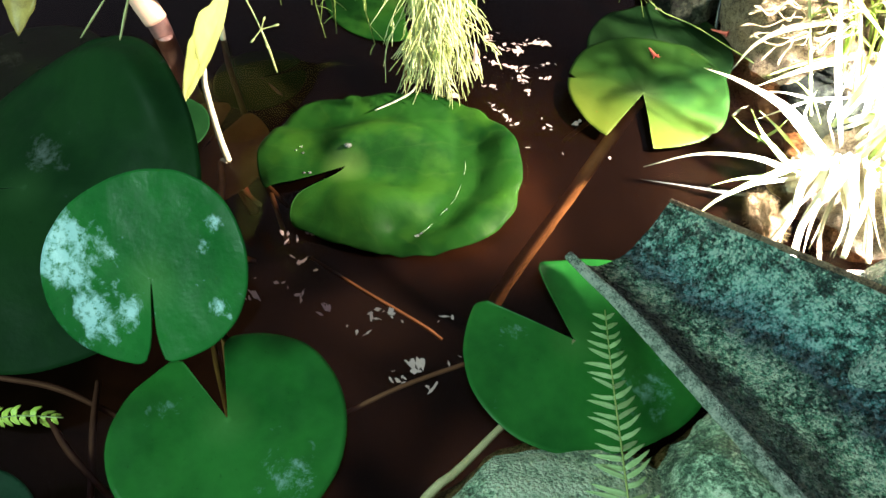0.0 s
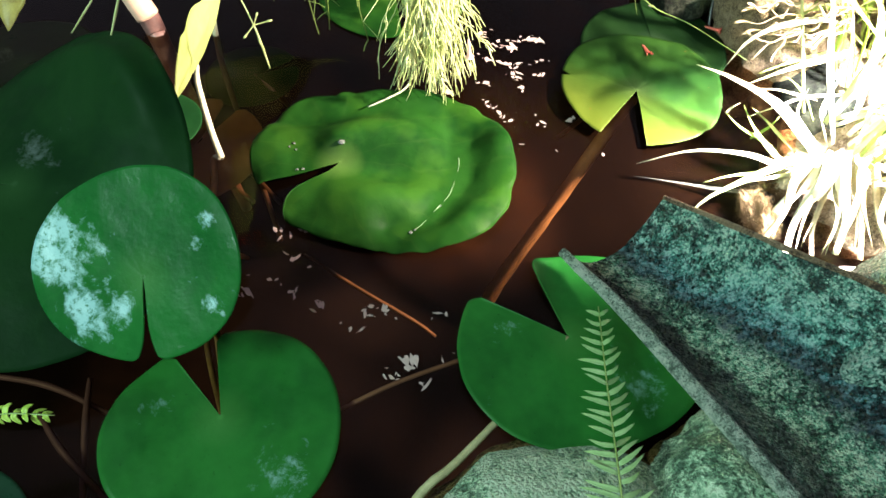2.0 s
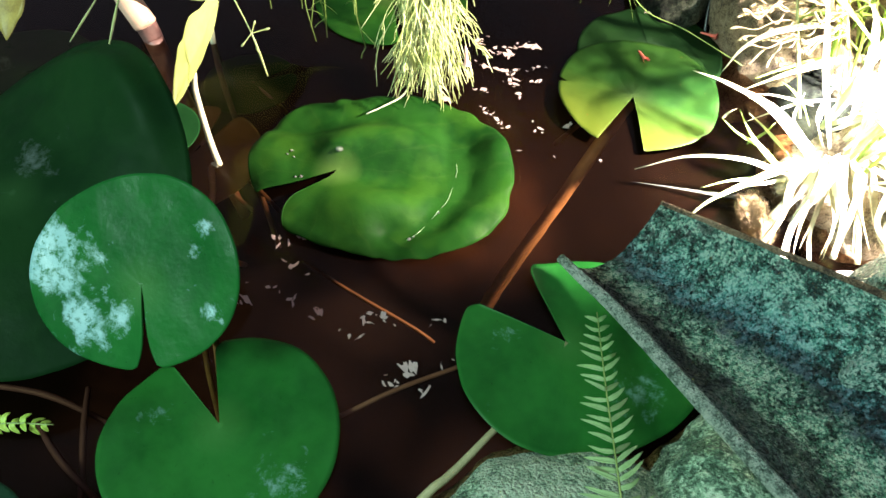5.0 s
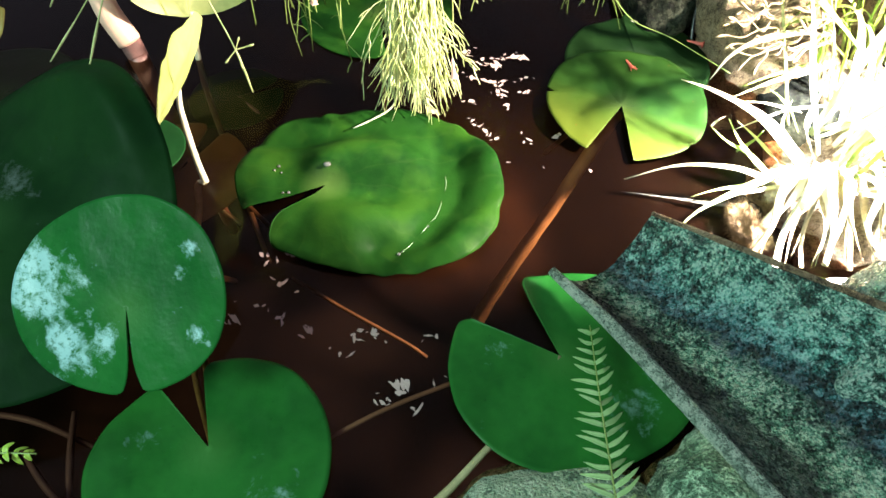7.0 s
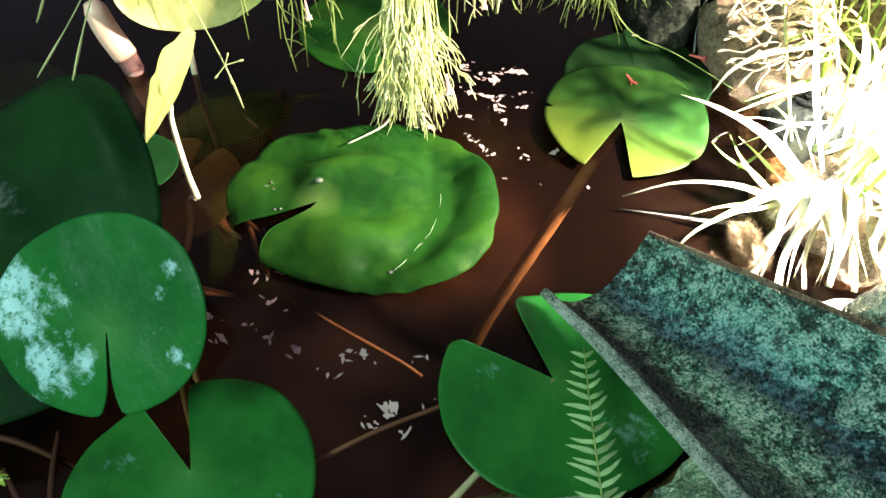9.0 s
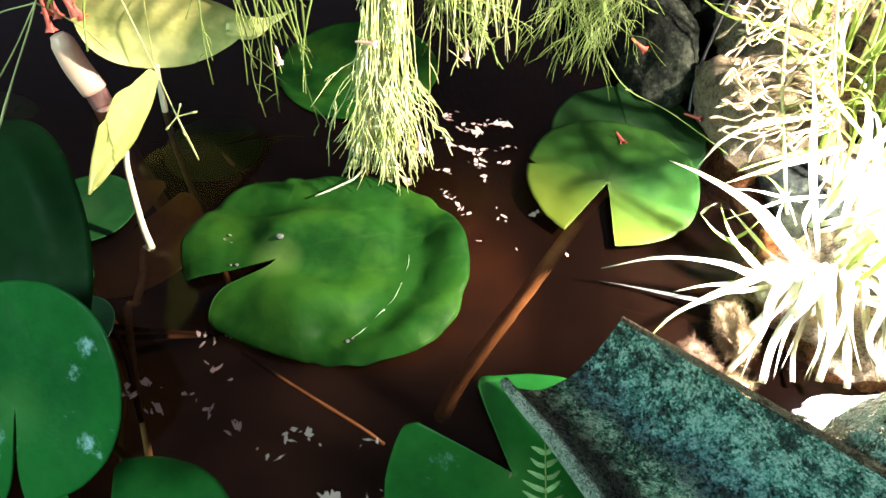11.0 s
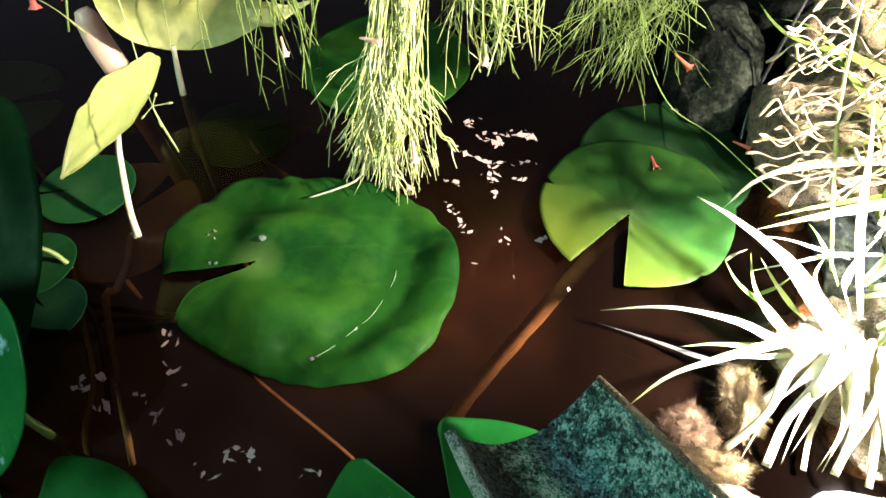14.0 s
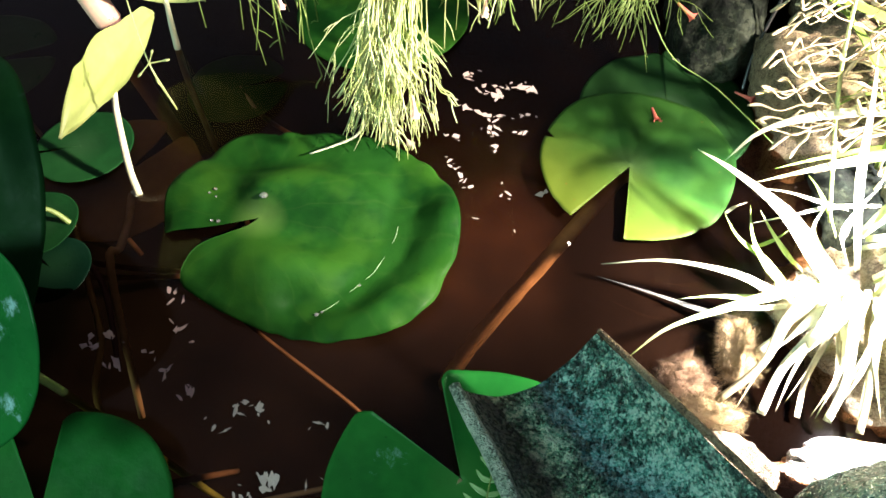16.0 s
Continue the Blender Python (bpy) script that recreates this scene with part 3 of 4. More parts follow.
lily_pad((-0.206, 0.394, 0.130), facing(-0.25, -0.85), -100.6, -444.5, [0.1003, 0.006, -0.0111, -0.003, -0.0095, -0.003, -0.0005, 0.001],
         waves(0.005, 12, 1.4, 0.0, 0), pad_waxy,
         "glossy round green lily pad raised above the water", [(-0.19, 0.42, 0.06), (-0.17, 0.45, -0.49)], stem_green, rings=36, bend=(0.09, 0.09), corners=0.05)
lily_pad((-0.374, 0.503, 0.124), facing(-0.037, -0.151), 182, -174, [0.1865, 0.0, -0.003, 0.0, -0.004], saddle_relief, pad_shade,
         "large lily pad, shade put into its dark green, held above the water, edge upturned", [(-0.33, 0.575, 0.075), (-0.302, 0.608, 0.030), (-0.283, 0.611, 0.0)], stem_green, 0.0022, rings=36)
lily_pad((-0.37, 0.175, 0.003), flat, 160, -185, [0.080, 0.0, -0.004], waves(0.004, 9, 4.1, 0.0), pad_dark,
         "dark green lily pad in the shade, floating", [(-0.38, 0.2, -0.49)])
lily_pad((-0.335, 0.722, 0.0045), facing(0.02, 0.0), 200, -154, [0.060, 0.0, -0.004], waves(0.003, 15, 9.1), pad_small, "small green lily pad lying low in the water", [(-0.34, 0.78, -0.1), (-0.36, 1.0, -0.49)])
lily_pad((-0.325, 0.604, 0.0045), facing(-0.03, 0.02), 130, -225, [0.047, 0.0, -0.003], waves(0.003, 15, 2.9), pad_small, "small green lily pad under a raised one", [(-0.32, 0.62, -0.1), (-0.34, 0.85, -0.49)])
lily_pad((-0.278, 0.553, 0.0015), facing(0.0, -0.02), 150, -195, [0.042, 0.0, -0.003], waves(0.002, 15, 4.9), pad_dark, "small dark green lily pad lying low in the water", [(-0.30, 0.6, -0.1), (-0.34, 0.85, -0.49)])
lily_pad((-0.035, 1.05, 0.004), flat, -80, -420, [0.125, 0.0, -0.006], waves(0.006, 11, 5.9), pad_bright, "green lily pad under hanging stems", [(-0.03, 1.0, -0.25)])
lily_pad((-0.288, 0.715, -0.03), flat, 60, -285, [0.100, 0.0, -0.004], waves(0.006, 11, 3.9), pad_brown, "sunken brown lily pad under the water", [(-0.27, 0.80, -0.15), (-0.3, 1.0, -0.49)], group="sunken pads")
lily_pad((-0.30, 1.04, -0.17), flat, 20, -325, [0.085, 0.0, -0.004], waves(0.006, 11, 8.9), pad_dull, "sunken brown lily pad under the water", [(-0.24, 1.0, -0.2), (-0.25, 1.2, -0.49)], group="sunken pads")
lily_pad((-0.57, 0.85, -0.012), flat, 20, -325, [0.11, 0.0, -0.004], waves(0.004, 8, 1.9), pad_dark, "dark green lily pad in the shade, floating", [(-0.52, 0.86, -0.49)])

pad = bpy.data.objects["lily_pad"].children[0]
groove = spline([(x, y, 0) for x, y in CREASE[1:]], 40)
for k, p in enumerate(groove):
    p.x += 0.0016 * noise.noise(Vector((k * 0.45, 0, 3)))
    p.z = big_pad_relief(p.x, p.y, 0.7) + 0.0004
# broken pale dashes paint the glint along the torn crease
for a, b in ((3, 11), (13, 24), (25, 30), (32, 39)):
    part("crease", tube("crease", groove[a:b:2], [0.0002, 0.0006, 0.0005, 0.0002], crease_glint_skin, 5, 24), pad, "thin torn crease, its glint painted as pale dashes")


def drop(parent, x, y, z, size):
    bm = bmesh.new()
    bmesh.ops.create_icosphere(bm, subdivisions=2, radius=size)
    for v in bm.verts:
        v.co = Vector((v.co.x * 1.2 + x, v.co.y + y, v.co.z * 0.55 + z))
    me = bpy.data.meshes.new("water_drop")
    bm.to_mesh(me), bm.free()
    me.materials.append(drop_skin)
    me.polygons.foreach_set("use_smooth", [True] * len(me.polygons))
    part("water_drop", me, parent, "clear water drop")


# the last pair, by the cleft, is added to give the glints there
for x, y, size in ((0.002, 0.020, 0.0042), (-0.062, 0.026, 0.002), (-0.067, 0.020, 0.0015), (-0.058, 0.017, 0.0012), (0.133, -0.054, 0.0014), (0.099, -0.098, 0.0024), (0.104, -0.094, 0.0016), (-0.045, -0.012, 0.0022), (-0.052, -0.013, 0.0016)):
    drop(pad, x, y, big_pad_relief(x, y, 0.5) + 0.0008, size)

# dead stalk lying under the water
dead = thing("dead_stalk", (0, 0, 0), "rust-coloured dead stalk under the water", "stalk")
part("stalk", tube("stalk", [(-0.13, 0.608, -0.125), (-0.05, 0.58, -0.165), (0.03, 0.552, -0.20), (0.06, 0.541, -0.22)], [0.0022, 0.0030, 0.0026], stem_dull), dead)
for pts in ([(-0.36, 0.33, -0.05), (-0.32, 0.29, -0.05), (-0.27, 0.25, -0.08)], [(-0.33, 0.38, -0.07), (-0.31, 0.32, -0.06), (-0.29, 0.22, -0.09)], [(-0.44, 0.37, -0.05), (-0.36, 0.36, -0.05), (-0.29, 0.34, -0.08)], [(-0.34, 0.62, -0.04), (-0.26, 0.58, -0.06), (-0.22, 0.5, -0.12)]):
    sunk = thing("drowned_stalk", (0, 0, 0), "dull violet-brown stalk under the water", "stalk", "drowned stalks")
    part("stalk", tube("stalk", pts, [0.003, 0.004, 0.003], stem_violet), sunk)
sunk = thing("drowned_stalk", (0, 0, 0), "dim olive stalk curving down under the water", "stalk", "drowned stalks")
part("stalk", tube("stalk", [(-0.283, 0.611, -0.002), (-0.258, 0.564, -0.04), (-0.234, 0.516, -0.08), (-0.231, 0.46, -0.13), (-0.24, 0.42, -0.3)], [0.0034, 0.004, 0.004], stem_olive, 8, 24), sunk)
limb = thing("drowned_stalk", (0, 0, 0), "dull brown stalk lying just under the water", "stalk")
part("stalk", tube("stalk", [(-0.06, 0.32, -0.02), (0.02, 0.362, -0.006), (0.094, 0.395, -0.003)], [0.0030, 0.0026, 0.0026], stem_grey), limb)


def emergent(where, tip, top, left, right, side, stalk, material, label, fold=0.5, skew=(0.85, 0.85), wear=0.0, blunt=0.7, rib=(), wet=(), outline=None, drowned=None):
    """A young leaf that stands out of the water on its stalk; left and right: its half widths."""
    root = thing("young_leaf", where, label, "leaf")
    o = Vector(where)
    a, b = Vector(tip) - o, Vector(top) - o
    axis = (b - a)
    side = Vector(side).normalized()
    nrm = axis.cross(side).normalized()
    verts, faces, n, m = [], [], 60, 20
    for layer in (0, 1):
        for i in range(n + 1):
            u = i / n
            for j in range(m + 1):
                v = j / m * 2 - 1
                w = max(0.02, math.sin(math.pi * u ** skew[v > 0])) ** blunt
                if outline:
                    w = max(0.015, sum(float(np.interp(u + e, *outline[v > 0])) for e in (-0.03, -0.015, 0, 0.015, 0.03)) / 5)
                half = (right if v > 0 else left) * w
                half *= 1 + wear * (noise.noise(Vector((u * 11, 3 * (v > 0), left * 50))) + 0.35 * noise.noise(Vector((u * 39, v > 0, 7))))
                ang = v * fold
                p = a + axis * u + side * (half * math.sin(ang) / fold) + nrm * (half * (1 - math.cos(ang)) / fold)
                p += nrm * 0.0025 * noise.noise(Vector((u * 4, v * 2, 2)))
                verts.append(p - nrm * layer * 0.001)
    per = (n + 1) * (m + 1)
    for layer in (0, 1):
        for i in range(n):
            for j in range(m):
                q = [layer * per + k for k in (i * (m + 1) + j, i * (m + 1) + j + 1, (i + 1) * (m + 1) + j + 1, (i + 1) * (m + 1) + j)]
                faces.append(tuple(q if layer == 0 else q[::-1]))
    blade = part("blade", mesh_of("blade", verts, faces, material), root)
    part("midrib", tube("midrib", [Vector(p) - o for p in rib] or [a + axis * u - nrm * 0.0004 for u in (0.02, 0.3, 0.6, 0.95)], [0.0006, 0.0010, 0.0004], material, 6, 14), blade)
    part("stalk", tube("stalk", [Vector(p) - o for p in stalk], [0.0032, 0.004, 0.0045], stem_pale, 8, 24), root, "pale stalk")
    if wet:
        part("drowned_stalk", tube("drowned_stalk", [Vector(p) - o for p in wet], [0.0045, 0.005], drowned or stem_pale, 8, 20), root, "dim stalk under the water")
    return root


emergent((-0.25, 0.72, 0.09), (-0.240, 0.626, 0.136), (-0.237, 0.825, 0.138), 0.043, 0.052, (-0.20, 0.0, -0.98),
         [(-0.254, 0.733, 0.098), (-0.255, 0.722, 0.075), (-0.240, 0.685, 0.030), (-0.231, 0.669, 0.0)],
         leaf_lime, "young lime-green leaf with a nibbled edge on a pale stalk", 0.35, (0.8, 1.3), 0.05, 0.6, ((-0.254, 0.733, 0.098), (-0.250, 0.742, 0.118), (-0.246, 0.750, 0.138), (-0.242, 0.757, 0.155)),
         ((-0.231, 0.669, 0.0), (-0.243, 0.670, -0.006), (-0.238, 0.643, -0.018), (-0.239, 0.610, -0.032), (-0.244, 0.587, -0.045), (-0.262, 0.50, -0.3)),
         (((0, 0.1, 0.2, 0.30, 0.32, 0.45, 0.56, 0.70, 0.80, 0.92, 0.98, 1), (0, 0.36, 0.68, 0.98, 0.86, 1.0, 1.0, 0.70, 0.62, 0.50, 0.28, 0)), ((0, 0.12, 0.36, 0.60, 0.72, 0.88, 0.97, 1), (0, 0.3, 0.63, 0.96, 1.0, 0.74, 0.35, 0))))
emergent((-0.28, 0.94, 0.12), (-0.378, 0.918, 0.140), (-0.180, 0.998, 0.108), 0.066, 0.084, (0.05, -0.12, 1.0),
         [(-0.29, 0.925, 0.080), (-0.297, 0.926, 0.04), (-0.301, 0.924, 0.0)],
         leaf_olive, "olive-green young leaf standing on a pale stalk", 0.6, (0.72, 0.66), 0.02, 0.55, ((-0.29, 0.918, 0.078), (-0.287, 0.925, 0.12), (-0.283, 0.93, 0.16), (-0.28, 0.938, 0.195)), ((-0.301, 0.924, 0.0), (-0.302, 0.92, -0.1), (-0.28, 0.9, -0.49)), None, stem_dull)

olive = bpy.data.objects["young_leaf.001"]
part("tail", strap("tail", [Vector(p) - olive.location for p in ((-0.205, 0.985, 0.108), (-0.175, 0.998, 0.100), (-0.150, 1.01, 0.104), (-0.118, 1.02, 0.118))], 0.034, leaf_olive, n=16, fold=0.4, up=(0.2, -0.8, 0.5), taper=0.9), olive, "narrow drawn-out leaf tip")

# ---------- pink shoot ----------
shoot = thing("lotus_shoot", (-0.400, 0.932, 0.0), "pale pink tapering shoot standing in the water", "shoot")
part("sheath", tube("sheath", [(-0.026, 0.010, 0.105), (-0.022, 0.009, 0.092), (-0.016, 0.006, 0.06), (-0.002, 0.002, 0.022)], [0.010, 0.0165, 0.0180, 0.0185], pipe_skin, 20, 24), shoot)
part("stalk", tube("stalk", [(-0.003, 0.002, 0.030), (0.004, -0.002, 0.0), (0.016, -0.01, -0.07), (0.03, 0.05, -0.49)], [0.0165, 0.015, 0.011], stem_wine, 16, 20), shoot, "dark reddish stalk under the water")

# ---------- clay spout, slab and stones ----------
def spout():
    """A mossy half-round clay channel, open to the pond and flaring towards the bank."""
    root = thing("clay_spout", (0.2, 0.47, 0.09), "mossy dark half-round clay spout above the water", "spout")
    o = Vector((0.2, 0.47, 0.09))
    n, m, t = 40, 26, 0.011
    L0, Ld = Vector((0.203, 0.476, 0.095)), Vector((0.53, -0.845, 0.07))
    R0, Rd = Vector((0.299, 0.543, 0.103)), Vector((0.585, -0.72, 0.37))
    verts, faces = [], []
    for layer in (0, 1):
        for i in range(n + 1):
            u = i / n * 0.50
            a, b = L0 + Ld * u, R0 + Rd * min(u, 0.30)
            a.x -= 0.010 * math.exp(-((u - 0.0) / 0.05) ** 2)
            chord = b - a
            axis = (Ld + Rd).normalized()
            down = chord.cross(axis).normalized()
            if down.z > 0:
                down = -down
            depth = 0.044 + 0.03 * u
            for j in range(m + 1):
                v = j / m
                prof = (1 - abs(2 * v ** 0.8 - 1) ** 2.4)
                p = a + chord * v + down * depth * prof
                p += Vector((0, 0, 1)) * 0.003 * noise.noise(p * 25) + axis * 0.004 * noise.noise(p * 30) * (1 if i in (0, n) else 0)
                verts.append(p - o + down * t * layer)
    per = (n + 1) * (m + 1)
    for layer in (0, 1):
        for i in range(n):
            for j in range(m):
                q = [layer * per + k for k in (i * (m + 1) + j, i * (m + 1) + j + 1, (i + 1) * (m + 1) + j + 1, (i + 1) * (m + 1) + j)]
                faces.append(tuple(q if layer == 0 else q[::-1]))
    for i in range(n):
        for j in (0, m):
            a, b = i * (m + 1) + j, (i + 1) * (m + 1) + j
            faces.append((a, b, b + per, a + per))
    for j in range(m):
        for i in (0, n):
            a, b = i * (m + 1) + j, i * (m + 1) + j + 1
            faces.append((a, b, b + per, a + per))
    me = mesh_of("channel", verts, faces, algae_shade_tile)
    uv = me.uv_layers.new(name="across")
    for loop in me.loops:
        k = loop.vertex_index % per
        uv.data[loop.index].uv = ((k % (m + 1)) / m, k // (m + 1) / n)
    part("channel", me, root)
    rim = [L0 + Ld * u + Vector((-0.010 * math.exp(-(u / 0.05) ** 2) - 0.003, -0.002, -0.002)) - o for u in (0, 0.03, 0.07, 0.14, 0.25, 0.38, 0.50)]
    part("rim", tube("rim", rim, [0.005, 0.0068, 0.0075, 0.0075], moss_rim, 10, 60), root, "pale lichen-covered rim")
    edge = [R0 + Rd * u + Vector((0.003, 0.002, 0.001)) - o for u in (0, 0.06, 0.12, 0.2, 0.3)]
    part("worn_edge", tube("worn_edge", edge, [0.0025, 0.0035, 0.003, 0.004], rock_brown, 8, 40), root, "worn rust-brown edge")
    return root


spout()
rock("stone_slab", (0.198, 0.150, -0.045), (0.20, 0.162, 0.10), 2.0, moss_slab, "rounded grey-green mossy slab at the water's edge", "stone", "stones", 5, 0.12, 12, 0.25)
rock("stone", (0.375, 0.235, -0.03), (0.12, 0.12, 0.11), 5.0, moss_slab, "mossy green stone under the clay spout", "stone", "stones", 5, 0.16)
rock("stone", (0.528, 0.372, 0.118), (0.112, 0.090, 0.112), 9.0, moss_tile, "dark mossy rounded stone beside the spout", "stone", "stones", 5, 0.14, 20)
rock("stone", (0.578, 0.985, 0.0), (0.105, 0.11, 0.125), 3.0, rock_brown, "rough brown stone on the bank", "stone", "stones", 5, 0.25, 10)
rock("stone", (0.43, 1.14, 0.0), (0.07, 0.13, 0.10), 6.0, rock_grey_shaded, "grey mossy stone rising out of the water", "stone", "stones", 5, 0.14)
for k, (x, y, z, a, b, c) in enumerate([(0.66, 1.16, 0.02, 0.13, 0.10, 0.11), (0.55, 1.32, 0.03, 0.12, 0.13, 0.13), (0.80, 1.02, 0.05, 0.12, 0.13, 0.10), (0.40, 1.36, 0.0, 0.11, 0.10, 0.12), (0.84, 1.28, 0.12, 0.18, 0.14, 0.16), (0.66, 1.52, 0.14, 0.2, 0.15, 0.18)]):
    rock("stone", (x, y, z), (a, b, c), 21 + k, rock_brown if k in (0, 2, 4) else rock_grey_shaded, "rough weathered stone on the bank", "stone", "bank stones", 5, 0.3, k * 50)
for k, (x, y, z, s) in enumerate([(0.445, 0.498, -0.005, 0.036), (0.47, 0.485, 0.0, 0.02)]):
    rock("stone", (x, y, z), (s, s * 0.7, s * 0.6), 11 + k, soil_tan, "small pale stone on the brightly lit bank", "stone", "pale stones", 4, 0.25, k * 40, 0.5)
rock("soil_mound", (0.635, 0.69, -0.03), (0.12, 0.13, 0.065), 31, soil_tan, "mound of pale gritty soil under the strap-leaved plant", "soil", "", 5, 0.35)
# added dark lump that hides the water-tinted bases of the stones
rock("mud_bank", (0.605, 0.845, -0.030), (0.085, 0.115, 0.050), 43, rock_grey_shaded, "low dark mud lump added to cover the submerged stone bases", "mud", "", 5, 0.25)
rock("soil_mound", (0.675, 0.845, -0.02), (0.085, 0.10, 0.06), 37, soil_tan, "low mound of gritty soil between the bank stones", "soil", "", 5, 0.35)
rock("stone", (0.60, 0.515, -0.01), (0.115, 0.030, 0.035), 17, rock_pale, "long flat pale stone on the brightly lit bank", "stone", "pale stones", 5, 0.22, 4, 0.4)

# ---------- strap-leaved plant ----------
def strap_plant():
    rnd = random.Random(5)
    root = thing("spider_plant", (0.54, 0.68, 0.03), "strap-leaved green and pale plant on the bank", "plant")
    o = Vector((0.54, 0.68, 0.03))
    fixed = [
        ([(0.537, 0.677, 0.035), (0.509, 0.699, 0.060), (0.474, 0.734, 0.080), (0.426, 0.773, 0.085), (0.390, 0.804, 0.079)], 0.024, leaf_pale),
        ([(0.608, 0.892, 0.090), (0.541, 0.839, 0.130), (0.468, 0.793, 0.150), (0.429, 0.775, 0.140), (0.406, 0.757, 0.115)], 0.014, leaf_pale),
        ([(0.536, 0.667, 0.035), (0.480, 0.657, 0.045), (0.434, 0.665, 0.055), (0.368, 0.667, 0.055), (0.307, 0.669, 0.026)], 0.012, leaf_pale),
        ([(0.467, 0.634, 0.020), (0.420, 0.643, 0.012), (0.363, 0.658, 0.006), (0.308, 0.668, 0.004)], 0.007, stem_dry),
        ([(0.539, 0.688, 0.040), (0.484, 0.657, 0.050), (0.419, 0.622, 0.050), (0.373, 0.595, 0.045), (0.340, 0.563, 0.030)], 0.011, leaf_strap),
        ([(0.493, 0.659, 0.040), (0.457, 0.654, 0.035), (0.420, 0.651, 0.030), (0.389, 0.647, 0.020)], 0.008, leaf_strap),
        ([(0.503, 0.653, 0.040), (0.469, 0.639, 0.045), (0.438, 0.634, 0.040), (0.412, 0.635, 0.020)], 0.006, leaf_pale),
        ([(0.493, 0.684, 0.030), (0.464, 0.694, 0.050), (0.438, 0.712, 0.055), (0.427, 0.745, 0.050)], 0.009, leaf_grass),
        ([(0.490, 0.676, 0.030), (0.466, 0.686, 0.050), (0.451, 0.711, 0.060), (0.454, 0.762, 0.050)], 0.009, leaf_grass),
        ([(0.511, 0.702, 0.030), (0.489, 0.702, 0.050), (0.470, 0.723, 0.060), (0.464, 0.758, 0.050)], 0.008, leaf_strap),
        ([(0.461, 0.720, 0.030), (0.476, 0.720, 0.050), (0.490, 0.731, 0.060)], 0.005, leaf_grass),
        ([(0.427, 0.745, 0.050), (0.436, 0.752, 0.055), (0.451, 0.766, 0.050)], 0.004, leaf_faded),
        ([(0.640, 0.888, 0.050), (0.563, 0.825, 0.080), (0.504, 0.789, 0.090), (0.447, 0.767, 0.080)], 0.015, leaf_strap),
        ([(0.635, 0.900, 0.040), (0.577, 0.860, 0.060), (0.513, 0.819, 0.075), (0.472, 0.797, 0.075)], 0.01, leaf_grass),
        ([(0.555, 0.778, 0.050), (0.511, 0.765, 0.070), (0.483, 0.766, 0.075), (0.457, 0.770, 0.070)], 0.006, leaf_pale),
        ([(0.591, 0.791, 0.050), (0.527, 0.759, 0.070), (0.484, 0.735, 0.075), (0.448, 0.728, 0.060)], 0.006, leaf_pale),
        ([(0.539, 0.738, 0.050), (0.518, 0.747, 0.080), (0.510, 0.776, 0.080), (0.508, 0.800, 0.070)], 0.006, leaf_grass),
        ([(0.552, 0.712, 0.040), (0.529, 0.713, 0.080), (0.537, 0.735, 0.100), (0.563, 0.770, 0.100)], 0.009, leaf_pale),
        ([(0.540, 0.702, 0.040), (0.516, 0.711, 0.060), (0.508, 0.731, 0.070), (0.520, 0.754, 0.090)], 0.008, leaf_strap),
        ([(0.560, 0.706, 0.040), (0.529, 0.746, 0.120), (0.519, 0.797, 0.180), (0.521, 0.846, 0.200)], 0.011, leaf_pale),
        ([(0.682, 0.947, 0.080), (0.599, 0.900, 0.110), (0.557, 0.893, 0.110), (0.532, 0.902, 0.090)], 0.009, leaf_grass),
        ([(0.621, 0.912, 0.160), (0.554, 0.902, 0.190), (0.509, 0.931, 0.190), (0.473, 0.981, 0.170), (0.458, 1.036, 0.155), (0.450, 1.107, 0.140)], 0.017, leaf_grass),
        ([(0.594, 0.791, 0.140), (0.542, 0.812, 0.180), (0.517, 0.871, 0.190), (0.503, 0.941, 0.180), (0.479, 1.005, 0.160)], 0.015, leaf_grass),
        ([(0.649, 1.034, 0.160), (0.574, 1.015, 0.190), (0.535, 1.029, 0.190), (0.509, 1.056, 0.170)], 0.01, leaf_strap),
        ([(0.676, 1.155, 0.160), (0.578, 1.093, 0.200), (0.524, 1.072, 0.200), (0.506, 1.117, 0.180)], 0.012, leaf_grass),
    ]
    for pts, w, mat in fixed:
        part("leaf", strap("leaf", [Vector(p) - o for p in pts], w, mat), root)
    for k in range(64):
        a = rnd.uniform(-1.7, 1.6)
        l = rnd.uniform(0.10, 0.21)
        lift = rnd.uniform(0.03, 0.16)
        c = Vector((rnd.uniform(0.02, 0.19), rnd.uniform(-0.06, 0.08), rnd.uniform(0, 0.03)))
        d = Vector((math.cos(a), math.sin(a), 0))
        pts = [c, c + d * l * 0.35 + Vector((0, 0, lift * 0.8)), c + d * l * 0.7 + Vector((0, 0, lift)), c + d * l + Vector((0, 0, lift * rnd.uniform(0.2, 0.9)))]
        part("leaf", strap("leaf", pts, rnd.uniform(0.006, 0.013), rnd.choice([leaf_strap, leaf_strap, leaf_pale, leaf_pale, leaf_grass])), root)
    for k in range(24):
        x = -0.05 + k * 0.0072
        top = Vector((x * 0.6 - 0.005, -0.030 + rnd.uniform(-0.01, 0.01), 0.045))
        end = Vector((x * 1.35 - 0.03 + rnd.gauss(0, 0.008), -0.115 - rnd.uniform(0, 0.035), -0.022 + rnd.uniform(-0.01, 0.02)))
        wave = lambda: Vector((rnd.gauss(0, 0.007), rnd.gauss(0, 0.006), rnd.gauss(0, 0.008)))
        pts = [top, top.lerp(end, 0.3) + wave() + Vector((0, 0, 0.012)), top.lerp(end, 0.65) + wave(), end]
